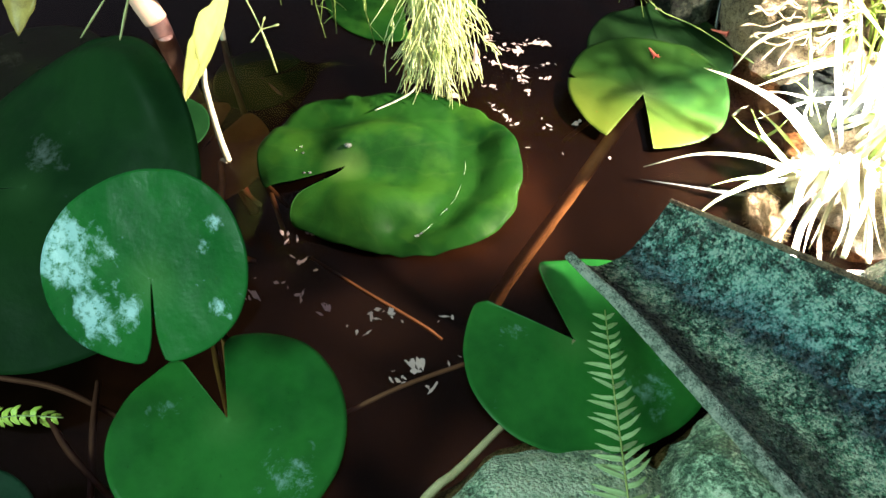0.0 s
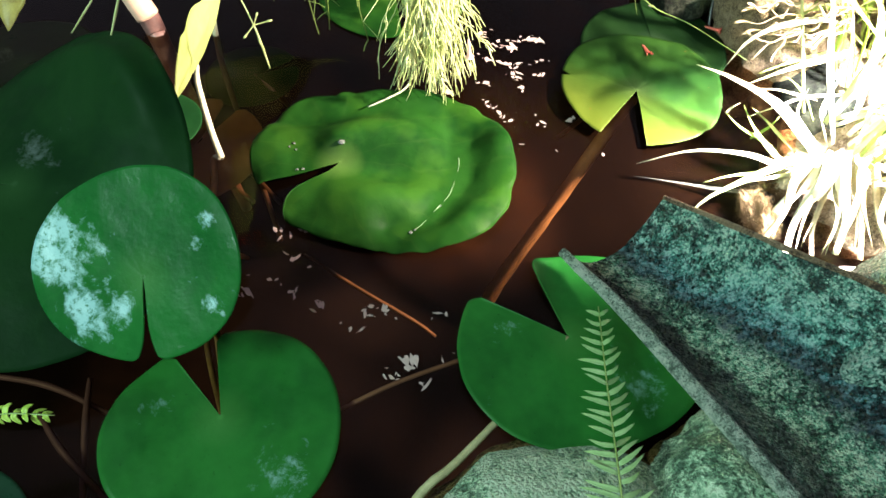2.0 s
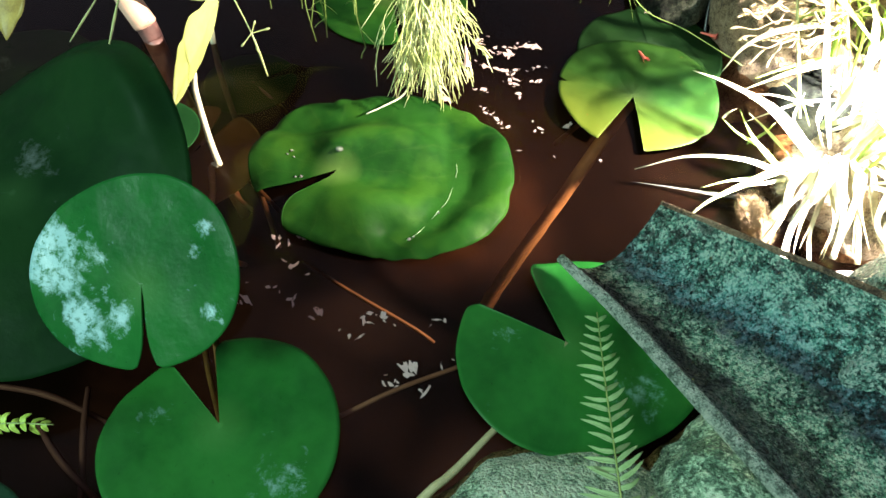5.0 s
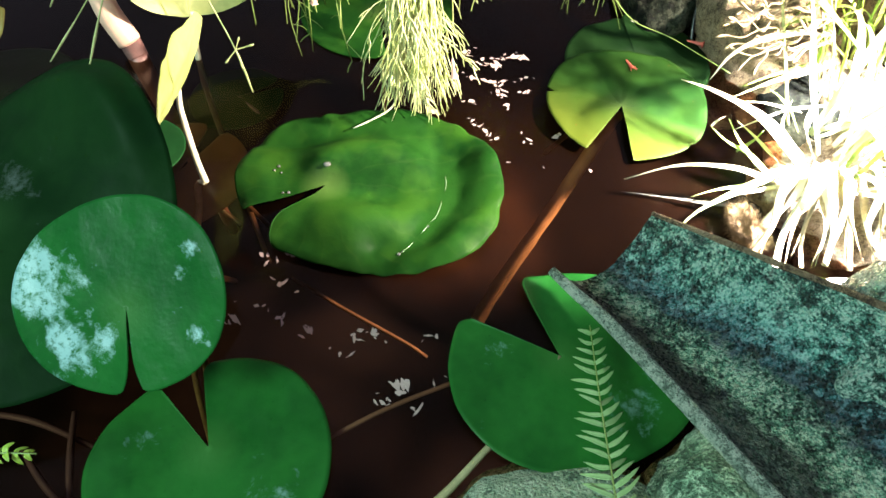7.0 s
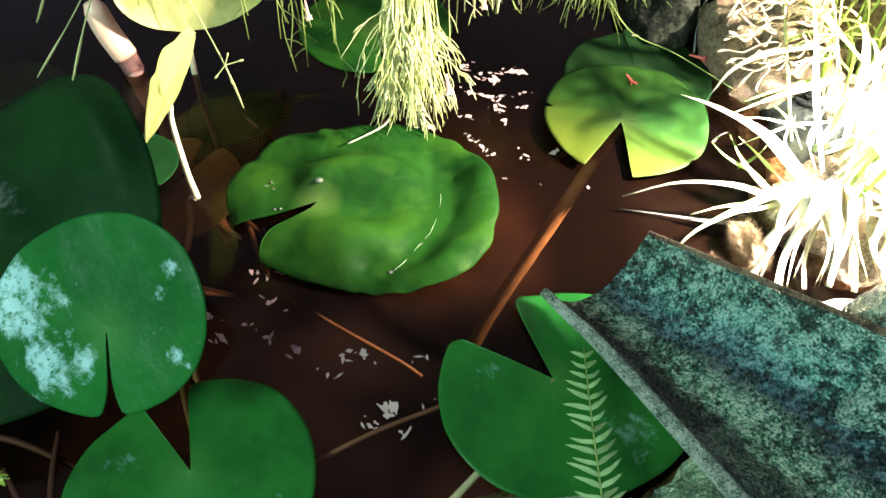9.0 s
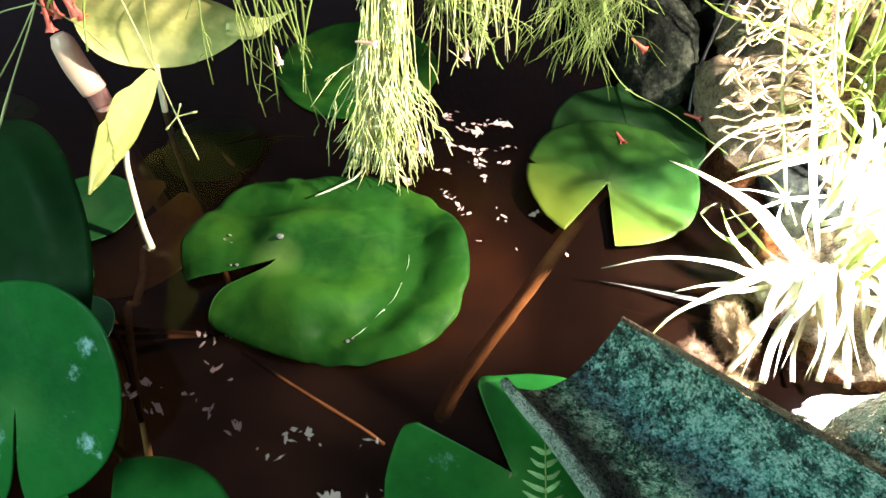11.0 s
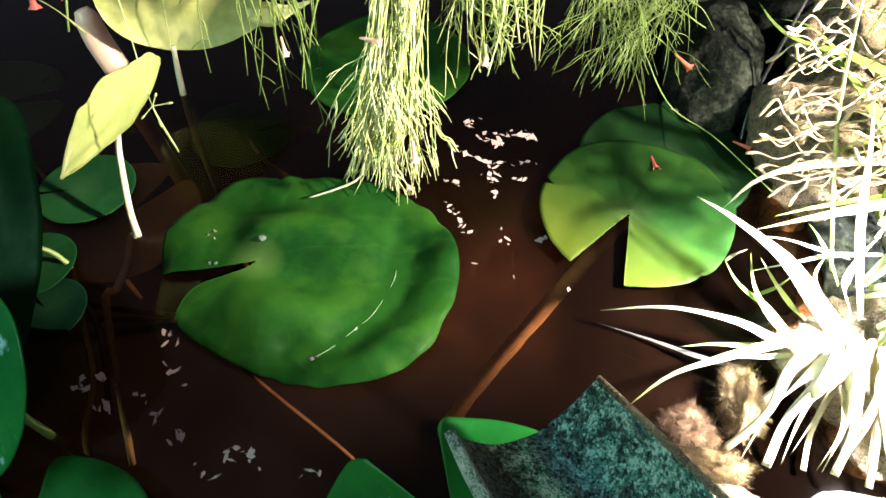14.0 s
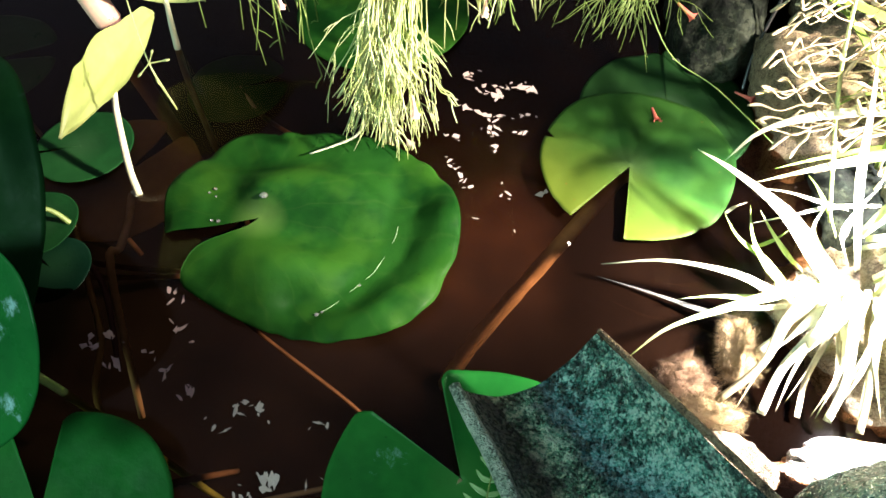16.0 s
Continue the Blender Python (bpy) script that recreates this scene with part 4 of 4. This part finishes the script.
        part("leaf", strap("leaf", pts, rnd.uniform(0.006, 0.013), rnd.choice([leaf_faded, leaf_faded, leaf_faded, leaf_pale]), blunt=k % 3 == 0, n=20, fold=rnd.uniform(-0.5, 0.6)), root, "faded drooping leaf")
    part("cut_leaf", strap("cut_leaf", [Vector((0.0, -0.03, 0.05)), Vector((-0.035, -0.05, 0.025)), Vector((-0.072, -0.077, -0.02))], 0.019, leaf_pale, blunt=True), root, "pale leaf cut off straight")
    return root


strap_plant()


def root_mass(where, size, count, seed, material, label):
    """Matted fine roots: a lumpy felt with a fuzz of hair-thin curling wisps."""
    rnd = random.Random(seed)
    bm = bmesh.new()
    bmesh.ops.create_icosphere(bm, subdivisions=4, radius=1)
    for v in bm.verts:
        p = v.co.copy()
        k = 0.72 + 0.5 * noise.noise(p * 1.6 + Vector((seed, 0, 0))) + 0.25 * noise.noise(p * 4.2 + Vector((0, seed, 0))) + 0.12 * noise.noise(p * 11)
        v.co = Vector([q * k * c for q, c in zip(size, p)])
    skin = [v.co.copy() for v in bm.verts]
    verts, faces = [v.co.copy() for v in bm.verts], [tuple(v.index for v in f.verts) for f in bm.faces]
    bm.free()
    for k in range(count):
        p = rnd.choice(skin) * rnd.uniform(0.9, 1.02)
        l = rnd.uniform(0.004, 0.014)
        d = (p.normalized() * 0.8 + Vector((rnd.gauss(0, 0.6), rnd.gauss(0, 0.6), rnd.gauss(0, 0.5)))).normalized()
        s = Vector((-d.y, d.x, 0)) * rnd.uniform(-0.6, 0.6)
        tube_data([p, p + (d + s) * l * 0.4, p + (d * 0.9 - s * 0.3) * l * 0.8, p + d * l], [0.00013, 0.00011, 0.00006], 3, 4, verts, faces)
    ob = tagged(new("root_mass", mesh_of("root_mass", verts, faces, material)), label, "roots", kind="stuff")
    ob.location = where
    return ob


root_mass((0.447, 0.600, 0.018), (0.020, 0.040, 0.016), 3600, 1, root_fuzz, "matted tan roots hanging into the water")
root_mass((0.405, 0.565, 0.006), (0.026, 0.024, 0.010), 3000, 2, root_rust, "matted rust-brown roots hanging into the water")
root_mass((0.425, 0.535, 0.008), (0.030, 0.016, 0.012), 2800, 4, root_fuzz, "matted tan roots hanging into the water")
root_mass((0.50, 0.655, 0.035), (0.030, 0.028, 0.018), 900, 3, root_pale, "pale roots at the foot of the plant")


# ---------- hanging rush-like shrub ----------
def bell(rnd, where, way, length, material):
    """A narrow tubular flower with a flared mouth."""
    d = Vector(way).normalized()
    u = d.cross(Vector((0.3, 0.5, 0.8))).normalized()
    v = d.cross(u)
    verts, faces = [], []
    prof = [(0, 0.0009), (0.1, 0.0016), (0.4, 0.0020), (0.75, 0.0027), (0.9, 0.0034), (1.0, 0.0056)]
    for q, r in prof:
        for s in range(10):
            a = 2 * math.pi * s / 10
            k = r * (1 + (0.25 * math.cos(5 * a) if q == 1.0 else 0))
            verts.append(Vector(where) + d * length * q + k * (math.cos(a) * u + math.sin(a) * v))
    for i in range(len(prof) - 1):
        for s in range(10):
            a, b = i * 10 + s, i * 10 + (s + 1) % 10
            faces.append((a, b, b + 10, a + 10))
    faces.append(tuple(reversed(range(10))))
    return mesh_of("flower", verts, faces, material)


def rush(rnd, verts, faces, start, end, sag, radius, branches, reach):
    """One arching, slightly kinked stem with whorls of thin side twigs at its nodes."""
    a, b = Vector(start), Vector(end)
    b = b + Vector((rnd.gauss(0, 0.014), rnd.gauss(0, 0.012), 0))
    way = [a]
    for u in (0.3, 0.55, 0.8):
        p = a.lerp(b, u) + Vector(sag) * math.sin(math.pi * u) * 1.2
        way.append(p + Vector((rnd.gauss(0, 0.006), rnd.gauss(0, 0.006), rnd.gauss(0, 0.004))))
    way.append(b)
    tube_data(way, [radius, radius, radius * 0.7], 4, 12, verts, faces)
    pts = spline(way, 24)
    for k in range(branches):
        i = rnd.randrange(10, 25)
        p = pts[i]
        d = (pts[min(24, i + 1)] - pts[i - 1]).normalized()
        side = Vector((rnd.gauss(0, 1), rnd.gauss(0, 1), rnd.gauss(0, 0.6))).normalized()
        e = p + (d * rnd.uniform(0.5, 1.0) + side * rnd.uniform(0.35, 0.95)) * reach * rnd.uniform(0.35, 0.9)
        m = p.lerp(e, 0.5) + side * reach * 0.06
        tube_data([p, m, e], [radius * 0.75, radius * 0.6], 3, 5, verts, faces)


def broom(rnd, verts, faces, start, end, axis, radius, twigs, reach, splay):
    """One stem that runs down with its bundle, then splays out and forks into fine kinked twigs."""
    a, b, c = Vector(start), Vector(end), Vector(axis)
    g = lambda q: Vector((rnd.gauss(0, q), rnd.gauss(0, q), rnd.gauss(0, q * 0.7)))
    way = [a, a.lerp(c, 0.55) + g(0.006) + Vector((0, 0, 0.012)), c + (b - c) * 0.25 + g(0.006), c.lerp(b, 0.65) + g(0.006), b]
    tube_data(way, [radius, radius, radius * 0.85, radius * 0.6], 4, 14, verts, faces)
    pts = spline(way, 24)
    for k in range(twigs):
        i = rnd.randrange(8, 24)
        p = pts[i]
        d = (pts[min(24, i + 1)] - pts[i - 1]).normalized()
        side = Vector((rnd.gauss(0, 1), rnd.gauss(0, 0.8), rnd.gauss(0, 0.4))).normalized()
        l = reach * rnd.uniform(0.4, 1.0)
        m = p + (d * 0.8 + side * splay) * l * 0.5
        e = m + (d * 0.9 + side * splay * rnd.uniform(0.1, 0.9) + Vector((0, 0, -0.15))) * l * 0.55
        tube_data([p, m + g(0.0015), e], [radius * 0.8, radius * 0.7, radius * 0.5], 3, 6, verts, faces)
        if rnd.random() < 0.5:
            f = e + (d + side * rnd.uniform(-1.2, 0.6)).normalized() * l * 0.35
            tube_data([m, m.lerp(f, 0.5) + g(0.002), f], [radius * 0.6, radius * 0.45], 3, 4, verts, faces)


def shrub():
    rnd = random.Random(11)
    o = Vector((0.08, 1.15, 0.30))
    root = thing("rush_shrub", o, "hanging green rush-like shrub with red tubular flowers", "shrub")
    spread = lambda lo, hi: Vector([rnd.uniform(p, q) for p, q in zip(lo, hi)])
    def clump(thick, count, s_lo, s_hi, e_lo, e_hi, sag, branches, reach, material, label):
        verts, faces = [], []
        for k in range(count):
            f = rnd.random()
            s = [lo + (hi - lo) * (0.6 * f + 0.4 * rnd.random()) if i == 0 else rnd.uniform(lo, hi) for i, (lo, hi) in enumerate(zip(s_lo, s_hi))]
            e = [lo + (hi - lo) * (0.6 * f + 0.4 * rnd.random()) if i == 0 else rnd.uniform(lo, hi) for i, (lo, hi) in enumerate(zip(e_lo, e_hi))]
            rush(rnd, verts, faces, Vector(s) - o, Vector(e) - o, [q * rnd.uniform(0.5, 1.3) for q in sag], thick * rnd.uniform(0.7, 1.3), rnd.randrange(*branches), reach)
        part("foliage", mesh_of("foliage", verts, faces, material), root, label, "stuff")
    def besom(thick, count, s_lo, s_hi, c_lo, c_hi, foot, fan, twigs, reach, splay, material, label):
        """A bundle from s through c that fans out round its foot."""
        verts, faces = [], []
        for k in range(count):
            a, c = spread(s_lo, s_hi), spread(c_lo, c_hi)
            e = Vector(foot) + Vector((rnd.gauss(0, fan[0]), rnd.gauss(0, fan[1]), abs(rnd.gauss(0, fan[2]))))
            e.z += 0.25 * abs(e.x - foot[0])
            broom(rnd, verts, faces, a - o, e - o, c - o, thick * rnd.uniform(0.7, 1.25), rnd.randrange(*twigs), reach, splay)
        part("foliage", mesh_of("foliage", verts, faces, material), root, label, "stuff")
    besom(0.0010, 96, (-0.01, 0.98, 0.29), (0.075, 1.10, 0.38), (0.0, 0.86, 0.15), (0.062, 0.92, 0.20), (0.035, 0.806, 0.012), (0.034, 0.020, 0.045), (4, 9), 0.040, 0.38, leaf_tassel, "dense tassel of fine forked green stems")
    clump(0.0011, 26, (0.06, 1.0, 0.26), (0.20, 1.12, 0.34), (0.08, 0.90, 0.07), (0.21, 1.0, 0.19), (0, -0.03, 0.05), (1, 4), 0.04, leaf_tassel, "loose green stems")
    besom(0.0009, 44, (0.05, 1.02, 0.28), (0.20, 1.14, 0.36), (0.06, 0.95, 0.20), (0.18, 1.02, 0.25), (0.13, 0.94, 0.12), (0.045, 0.02, 0.05), (3, 6), 0.035, 0.6, leaf_feather, "loose forked green stems")
    besom(0.00065, 58, (0.20, 1.06, 0.28), (0.38, 1.16, 0.38), (0.22, 1.0, 0.20), (0.36, 1.06, 0.27), (0.285, 0.975, 0.095), (0.044, 0.025, 0.05), (4, 9), 0.055, 0.50, leaf_feather, "feathery green stems")
    besom(0.0008, 70, (-0.05, 1.10, 0.30), (0.24, 1.20, 0.44), (-0.03, 1.04, 0.23), (0.20, 1.10, 0.30), (0.085, 1.0, 0.15), (0.075, 0.02, 0.05), (3, 7), 0.045, 0.55, leaf_feather, "green stems behind the tassel")
    clump(0.0010, 30, (-0.16, 0.95, 0.24), (0.0, 1.06, 0.36), (-0.17, 0.82, 0.05), (-0.03, 0.92, 0.24), (-0.02, -0.03, 0.05), (1, 4), 0.04, leaf_feather, "stray green stems")
    clump(0.0011, 12, (-0.25, 0.78, 0.40), (-0.17, 0.85, 0.46), (-0.30, 0.70, 0.24), (-0.22, 0.78, 0.33), (0, 0, 0.01), (0, 3), 0.02, leaf_grass, "small spray of green stems")
    for where, way, mat in [((0.131, 0.924, 0.150), (0.02, -0.1, -1), petal_pink), ((0.085, 0.76, 0.135), (0.1, -0.1, -1), petal_pink), ((-0.10, 0.87, 0.16), (0.0, 0.1, -1), petal_pink),
                            ((0.0, 0.86, 0.18), (1, -0.2, 0.1), petal_pink), ((0.35, 0.985, 0.13), (0.8, -0.2, -0.5), petal_red)]:
        part("flower", bell(rnd, Vector(where) - o, way, 0.026, mat), root, "tubular flower")
    return root


shrub()


def sprig(where, stem, twigs, label, flower=None):
    root = thing("sprig", where, label, "twig", "sprigs")
    o = Vector(where)
    part("stem", tube("stem", [Vector(p) - o for p in stem], [0.0011, 0.0009, 0.0007, 0.0007, 0.0007, 0.0014, 0.0008], stem_lit, 6, 24), root)
    for tw in twigs:
        part("twig", tube("twig", [Vector(p) - o for p in tw], [0.0008, 0.0006, 0.0006, 0.0006, 0.0006, 0.0013, 0.0007], stem_lit, 6, 18), root, "green twig with a pale knob")
    if flower:
        for dx, dy, dz in ((0, 0, 0), (0.012, 0.004, -0.006), (-0.010, 0.006, -0.003), (0.004, 0.010, 0.006), (-0.004, -0.006, -0.010), (0.014, -0.004, 0.004)):
            part("flower", bell(random, Vector(flower[0]) - o + Vector((dx, dy, dz)), Vector(flower[1]) + Vector((dx, dy, 0)) * 20, 0.034, petal_red), root, "red tubular flower")
    return root


s0 = Vector((-0.153, 0.689, 0.193))
sprig(tuple(s0), [(-0.235, 0.80, 0.27), (-0.19, 0.74, 0.23), tuple(s0), (-0.147, 0.692, 0.132)],
      [[s0, s0 + Vector((0.02, 0.005, 0.004))], [s0, s0 + Vector((-0.012, -0.008, -0.012))], [s0, s0 + Vector((0.004, -0.004, -0.022))], [s0, s0 + Vector((0.005, 0.006, 0.012))]],
      "thin green sprig ending in a star of twigs")
s1 = Vector((-0.225, 0.66, 0.33))
sprig(tuple(s1), [(-0.20, 0.70, 0.40), tuple(s1), (-0.238, 0.61, 0.29), (-0.245, 0.57, 0.262)],
      [[s1, s1 + Vector((-0.05, 0.0, -0.02)), s1 + Vector((-0.09, 0.0, -0.07))], [s1, s1 + Vector((-0.04, -0.01, -0.05)), Vector((-0.327, 0.636, 0.212))], [s1, s1 + Vector((0.01, 0.03, -0.04)), s1 + Vector((0.015, 0.05, -0.08))]],
      "thin green sprig with a red flower", ((-0.270, 0.742, 0.300), (0.1, -0.1, -1)))
yellow_leaf = thing("yellow_leaf", (-0.40, 0.67, 0.22), "small yellowed leaf with brown patches on a thin stem", "leaf")
part("blade", strap("blade", [(0.01, 0.02, 0.02), (0.0, 0.0, 0.0), (-0.005, -0.02, -0.02)], 0.05, leaf_yellow, n=10, taper=0.6), yellow_leaf)
part("stem", tube("stem", [(0.01, 0.02, 0.02), (0.04, 0.04, 0.06), (0.12, 0.05, 0.14)], [0.0009, 0.0011], stem_green, 5, 10), yellow_leaf)


# ---------- knobbed stalks on the bank ----------
def knobbed_stalk(path, twigs, seed, label, lean):
    rnd = random.Random(seed)
    o = Vector(path[0])
    root = thing("seed_stalk", o, label, "stalk", "seed stalks")
    pts = spline(path, 40)
    part("stem", tube("stem", [p - o for p in pts[::5]], [0.0022, 0.002, 0.0014], leaf_strap, 6, 24), root)
    for k in range(twigs):
        p = pts[rnd.choice((12, 14, 16, 18, 20, 22, 24, 26, 28, 30, 33, 36, 40))]
        l = rnd.uniform(0.035, 0.09)
        d = (Vector(lean) + Vector((rnd.uniform(-0.2, 0.5), rnd.gauss(0, 0.38), rnd.gauss(0, 0.28)))).normalized()
        sag = rnd.uniform(-0.012, 0.016)
        way = [p + d * l * u + Vector((0, rnd.gauss(0, 0.0045), rnd.gauss(0, 0.0045) - sag * u * u)) for u in (0, 0.22, 0.45, 0.66, 0.85, 1.0)]
        way[0] = p
        if k % 3 == 0:
            girth = [0.0009, 0.0008, 0.0009, 0.0021, 0.0009, 0.0008, 0.0010, 0.0024, 0.0012]
        else:
            girth = [0.0009, 0.0008, 0.0008, 0.0010, 0.0008, 0.0008, 0.0011, 0.0020, 0.0013]
        verts, faces = tube_data([q - o for q in way], girth, 6, 24)
        part("twig", mesh_of("twig", verts, faces, twig_pale), root, "pale twig with a swollen tip")
    return root


knobbed_stalk([(0.545, 0.775, 0.03), (0.520, 0.800, 0.10), (0.500, 0.845, 0.17), (0.492, 0.890, 0.235), (0.490, 0.94, 0.30)], 44, 3, "pale stalk crowded with knobbed twigs", (-1, -0.3, -0.05))
knobbed_stalk([(0.60, 0.80, 0.05), (0.575, 0.82, 0.13), (0.55, 0.86, 0.20), (0.535, 0.91, 0.28)], 30, 8, "green stalk with knobbed twigs", (-0.9, -0.2, 0.0))


def grass_clump():
    rnd = random.Random(17)
    o = Vector((0.60, 0.86, 0.06))
    root = thing("grass_clump", o, "clump of yellow-green grassy blades on the bank", "grass")
    for k in range(64):
        c = Vector((rnd.uniform(-0.01, 0.20), rnd.uniform(-0.06, 0.22), -0.03))
        a = rnd.uniform(1.2, 4.0)
        l, lift = rnd.uniform(0.06, 0.14), rnd.uniform(0.05, 0.24)
        d = Vector((math.cos(a), math.sin(a), 0))
        part("blade", strap("blade", [c, c + d * l * 0.3 + Vector((0, 0, lift * 0.7)), c + d * l * 0.7 + Vector((0, 0, lift)), c + d * l + Vector((0, 0, lift * rnd.uniform(0.5, 1.0)))], rnd.uniform(0.004, 0.011), rnd.choice([leaf_grass, leaf_grass, leaf_strap])), root)
    for k in range(7):
        c = Vector((rnd.uniform(-0.04, 0.10), rnd.uniform(-0.04, 0.10), -0.03))
        e = c + Vector((rnd.uniform(-0.05, 0.02), rnd.uniform(-0.02, 0.06), rnd.uniform(0.25, 0.40)))
        part("stem", tube("stem", [c, c.lerp(e, 0.5) + Vector((rnd.gauss(0, 0.01), rnd.gauss(0, 0.01), 0)), e], [0.0022, 0.0016], leaf_grass, 6, 14), root)
    return root


grass_clump()

# ---------- cable ----------
cable = thing("cable", (0.47, 1.0, 0.0), "thin dark cable bent over the bank stones", "cable")
part("wire", tube("wire", [(0.0, 0.0, -0.01), (0.002, 0.035, 0.045), (0.015, 0.055, 0.15), (0.035, 0.08, 0.26), (0.10, 0.14, 0.34), (0.25, 0.25, 0.3)], [0.0022, 0.0022], cable_skin, 8, 30), cable)


# ---------- ferns ----------
def fern(where, path, pairs, reach, label, start=0.1, material=None):
    o = Vector(where)
    root = thing("fern_frond", o, label, "fern", "fern fronds")
    pts = spline(path, pairs + 1)
    part("midrib", tube("midrib", [p - o for p in pts], [0.0012, 0.0007], stem_green, 5, pairs + 1), root)
    rnd = random.Random(len(path) + pairs)
    for k in range(1, pairs + 1):
        u = k / (pairs + 1)
        if u < start:
            continue
        d = (pts[k + 1] - pts[k - 1]).normalized()
        s = d.cross(Vector((0, 0, 1))).normalized()
        l = reach * (0.25 + 0.75 * (1 - u) ** 0.5)
        for side in (-1, 1):
            if u < 0.22 and rnd.random() < 0.5:
                continue
            q = l * rnd.uniform(0.75, 1.1) * (0.8 if side > 0 else 1.0)
            ahead = rnd.uniform(0.12, 0.34) + (0.35 if side > 0 else 0.0) + 0.3 * u
            tip = s * side * q * 0.95 + d * q * ahead + Vector((0, 0, rnd.uniform(-0.010, 0.002)))
            p = pts[k] - o
            bow = Vector((0, 0, rnd.uniform(0.0005, 0.003))) + d * rnd.uniform(-0.003, 0.001)
            part("leaflet", strap("leaflet", [p, p + tip * 0.5 + bow, p + tip], rnd.uniform(0.0046, 0.0058), material or leaf_fern, n=7, fold=0.3, taper=0.32), root)
    return root


fern((0.25, 0.235, 0.075), [(0.232, 0.215, 0.066), (0.231, 0.27, 0.066), (0.232, 0.35, 0.055), (0.234, 0.44, 0.045)], 22, 0.037, "small green fern frond lying over a lily pad", 0.02)
fern((-0.35, 0.27, 0.10), [(-0.40, 0.225, 0.05), (-0.34, 0.255, 0.09), (-0.30, 0.268, 0.10), (-0.253, 0.270, 0.10)], 16, 0.016, "bright green fern frond reaching over the water", 0.1, leaf_fern_lit)


# ---------- fallen flowers and floating petals ----------
def fallen(where, way, material, label):
    root = thing("fallen_flower", where, label, "flower", "fallen flowers")
    part("petal_tube", bell(random, (0, 0, 0), way, 0.026, material), root)


fallen((0.352, 0.935, 0.010), (0.3, -0.9, 0.02), petal_red, "fallen red tubular flower on a lily pad")
fallen((0.455, 0.985, 0.012), (0.8, -0.5, 0.1), petal_red, "fallen red tubular flower beside a stone")
fallen((0.49, 0.955, 0.03), (0.5, 0.7, 0.2), petal_red, "fallen red tubular flower beside a stone")
fallen((0.36, 1.035, 0.008), (1, 0.05, 0.02), petal_white, "withered pale flower on a lily pad")
twig = thing("dry_twig", (0.37, 1.0, 0.012), "thin green twig lying across a lily pad", "twig")
part("stem", tube("stem", [(-0.05, 0.10, 0.05), (0.0, 0.035, 0.006), (0.06, -0.02, 0.006), (0.12, -0.12, 0.02)], [0.0009, 0.0009], stem_green, 5, 16), twig)
twig = thing("dry_twig", (-0.03, 0.78, 0.018), "pale forked twig lying on a lily pad", "twig")
part("stem", tube("stem", [(-0.016, -0.023, 0.002), (0.010, -0.008, 0.006), (0.033, 0.010, 0.010), (0.044, 0.030, 0.022)], [0.0010, 0.0016, 0.0014], leaf_pale, 5, 12), twig)


def petal_shapes(count, seed):
    rnd = random.Random(seed)
    out = []
    for k in range(count):
        n = rnd.choice([7, 9, 10, 12])
        stretch = rnd.uniform(0.15, 0.7)
        ring = [(math.cos(2 * math.pi * i / n) * rnd.uniform(0.25, 1.0), math.sin(2 * math.pi * i / n) * rnd.uniform(0.2, 1.0) * stretch) for i in range(n)]
        verts = [(x, y, 0.12 * rnd.random()) for x, y in ring] + [(x * 0.96, y * 0.96, -0.08) for x, y in ring] + [(0, 0, 0.1)]
        faces = [(i, (i + 1) % n, 2 * n) for i in range(n)] + [(i, i + n, (i + 1) % n + n, (i + 1) % n) for i in range(n)] + [tuple(range(2 * n - 1, n - 1, -1))]
        out.append(mesh_of("petal", verts, faces, petal_white, False))
    return out


rnd = random.Random(21)
shapes = petal_shapes(12, 4)
far = [(0.11, 0.949, 6), (0.132, 0.932, 6), (0.171, 0.949, 10), (0.19, 0.94, 8), (0.159, 0.921, 6), (0.161, 0.889, 8), (0.197, 0.896, 5), (0.144, 0.88, 4), (0.165, 0.859, 5), (0.204, 0.868, 4), (0.105, 0.839, 6), (0.064, 0.821, 3), (0.12, 0.795, 6), (0.171, 0.835, 3), (0.147, 0.768, 6), (0.191, 0.771, 4), (0.226, 0.777, 2), (0.17, 0.716, 1), (0.2, 0.706, 1), (0.269, 0.71, 1), (0.115, 0.90, 4)]
near = [(-0.104, 0.511, 3), (-0.136, 0.547, 2), (-0.115, 0.554, 2), (-0.156, 0.461, 4), (-0.19, 0.472, 5), (-0.122, 0.481, 2), (-0.102, 0.464, 3), (-0.075, 0.454, 4), (-0.014, 0.447, 4), (0.012, 0.445, 4), (0.065, 0.443, 2), (0.038, 0.39, 9), (0.021, 0.37, 5), (0.059, 0.358, 2), (0.086, 0.395, 2), (-0.168, 0.488, 2), (-0.03, 0.427, 2)]
spots = [(x, y, 0.006, 0.007, n, 1.25) for x, y, n in far] + [(x, y, 0.004, 0.003, n + 1, 1.3) for x, y, n in near]
for x, y, sx, sy, count, grow in spots:
    knots = [(x + rnd.gauss(0, sx), y + rnd.gauss(0, sy)) for k in range(max(3, count // 3))]
    for k in range(count):
        s = rnd.choice([0.0025, 0.0035, 0.0045, 0.006, 0.0075]) * rnd.uniform(0.8, 1.3) * grow
        kx, ky = rnd.choice(knots)
        ob = tagged(new("petal", rnd.choice(shapes)), "faded pinkish-white petal scrap floating on the water", "petal", "floating petals")
        ob.matrix_world = pose(kx + rnd.gauss(0, 0.006), ky + rnd.gauss(0, 0.004), 0.0012, 0, 0, rnd.uniform(0, 360)) @ Matrix.Diagonal((s, s, s * 0.5, 1))
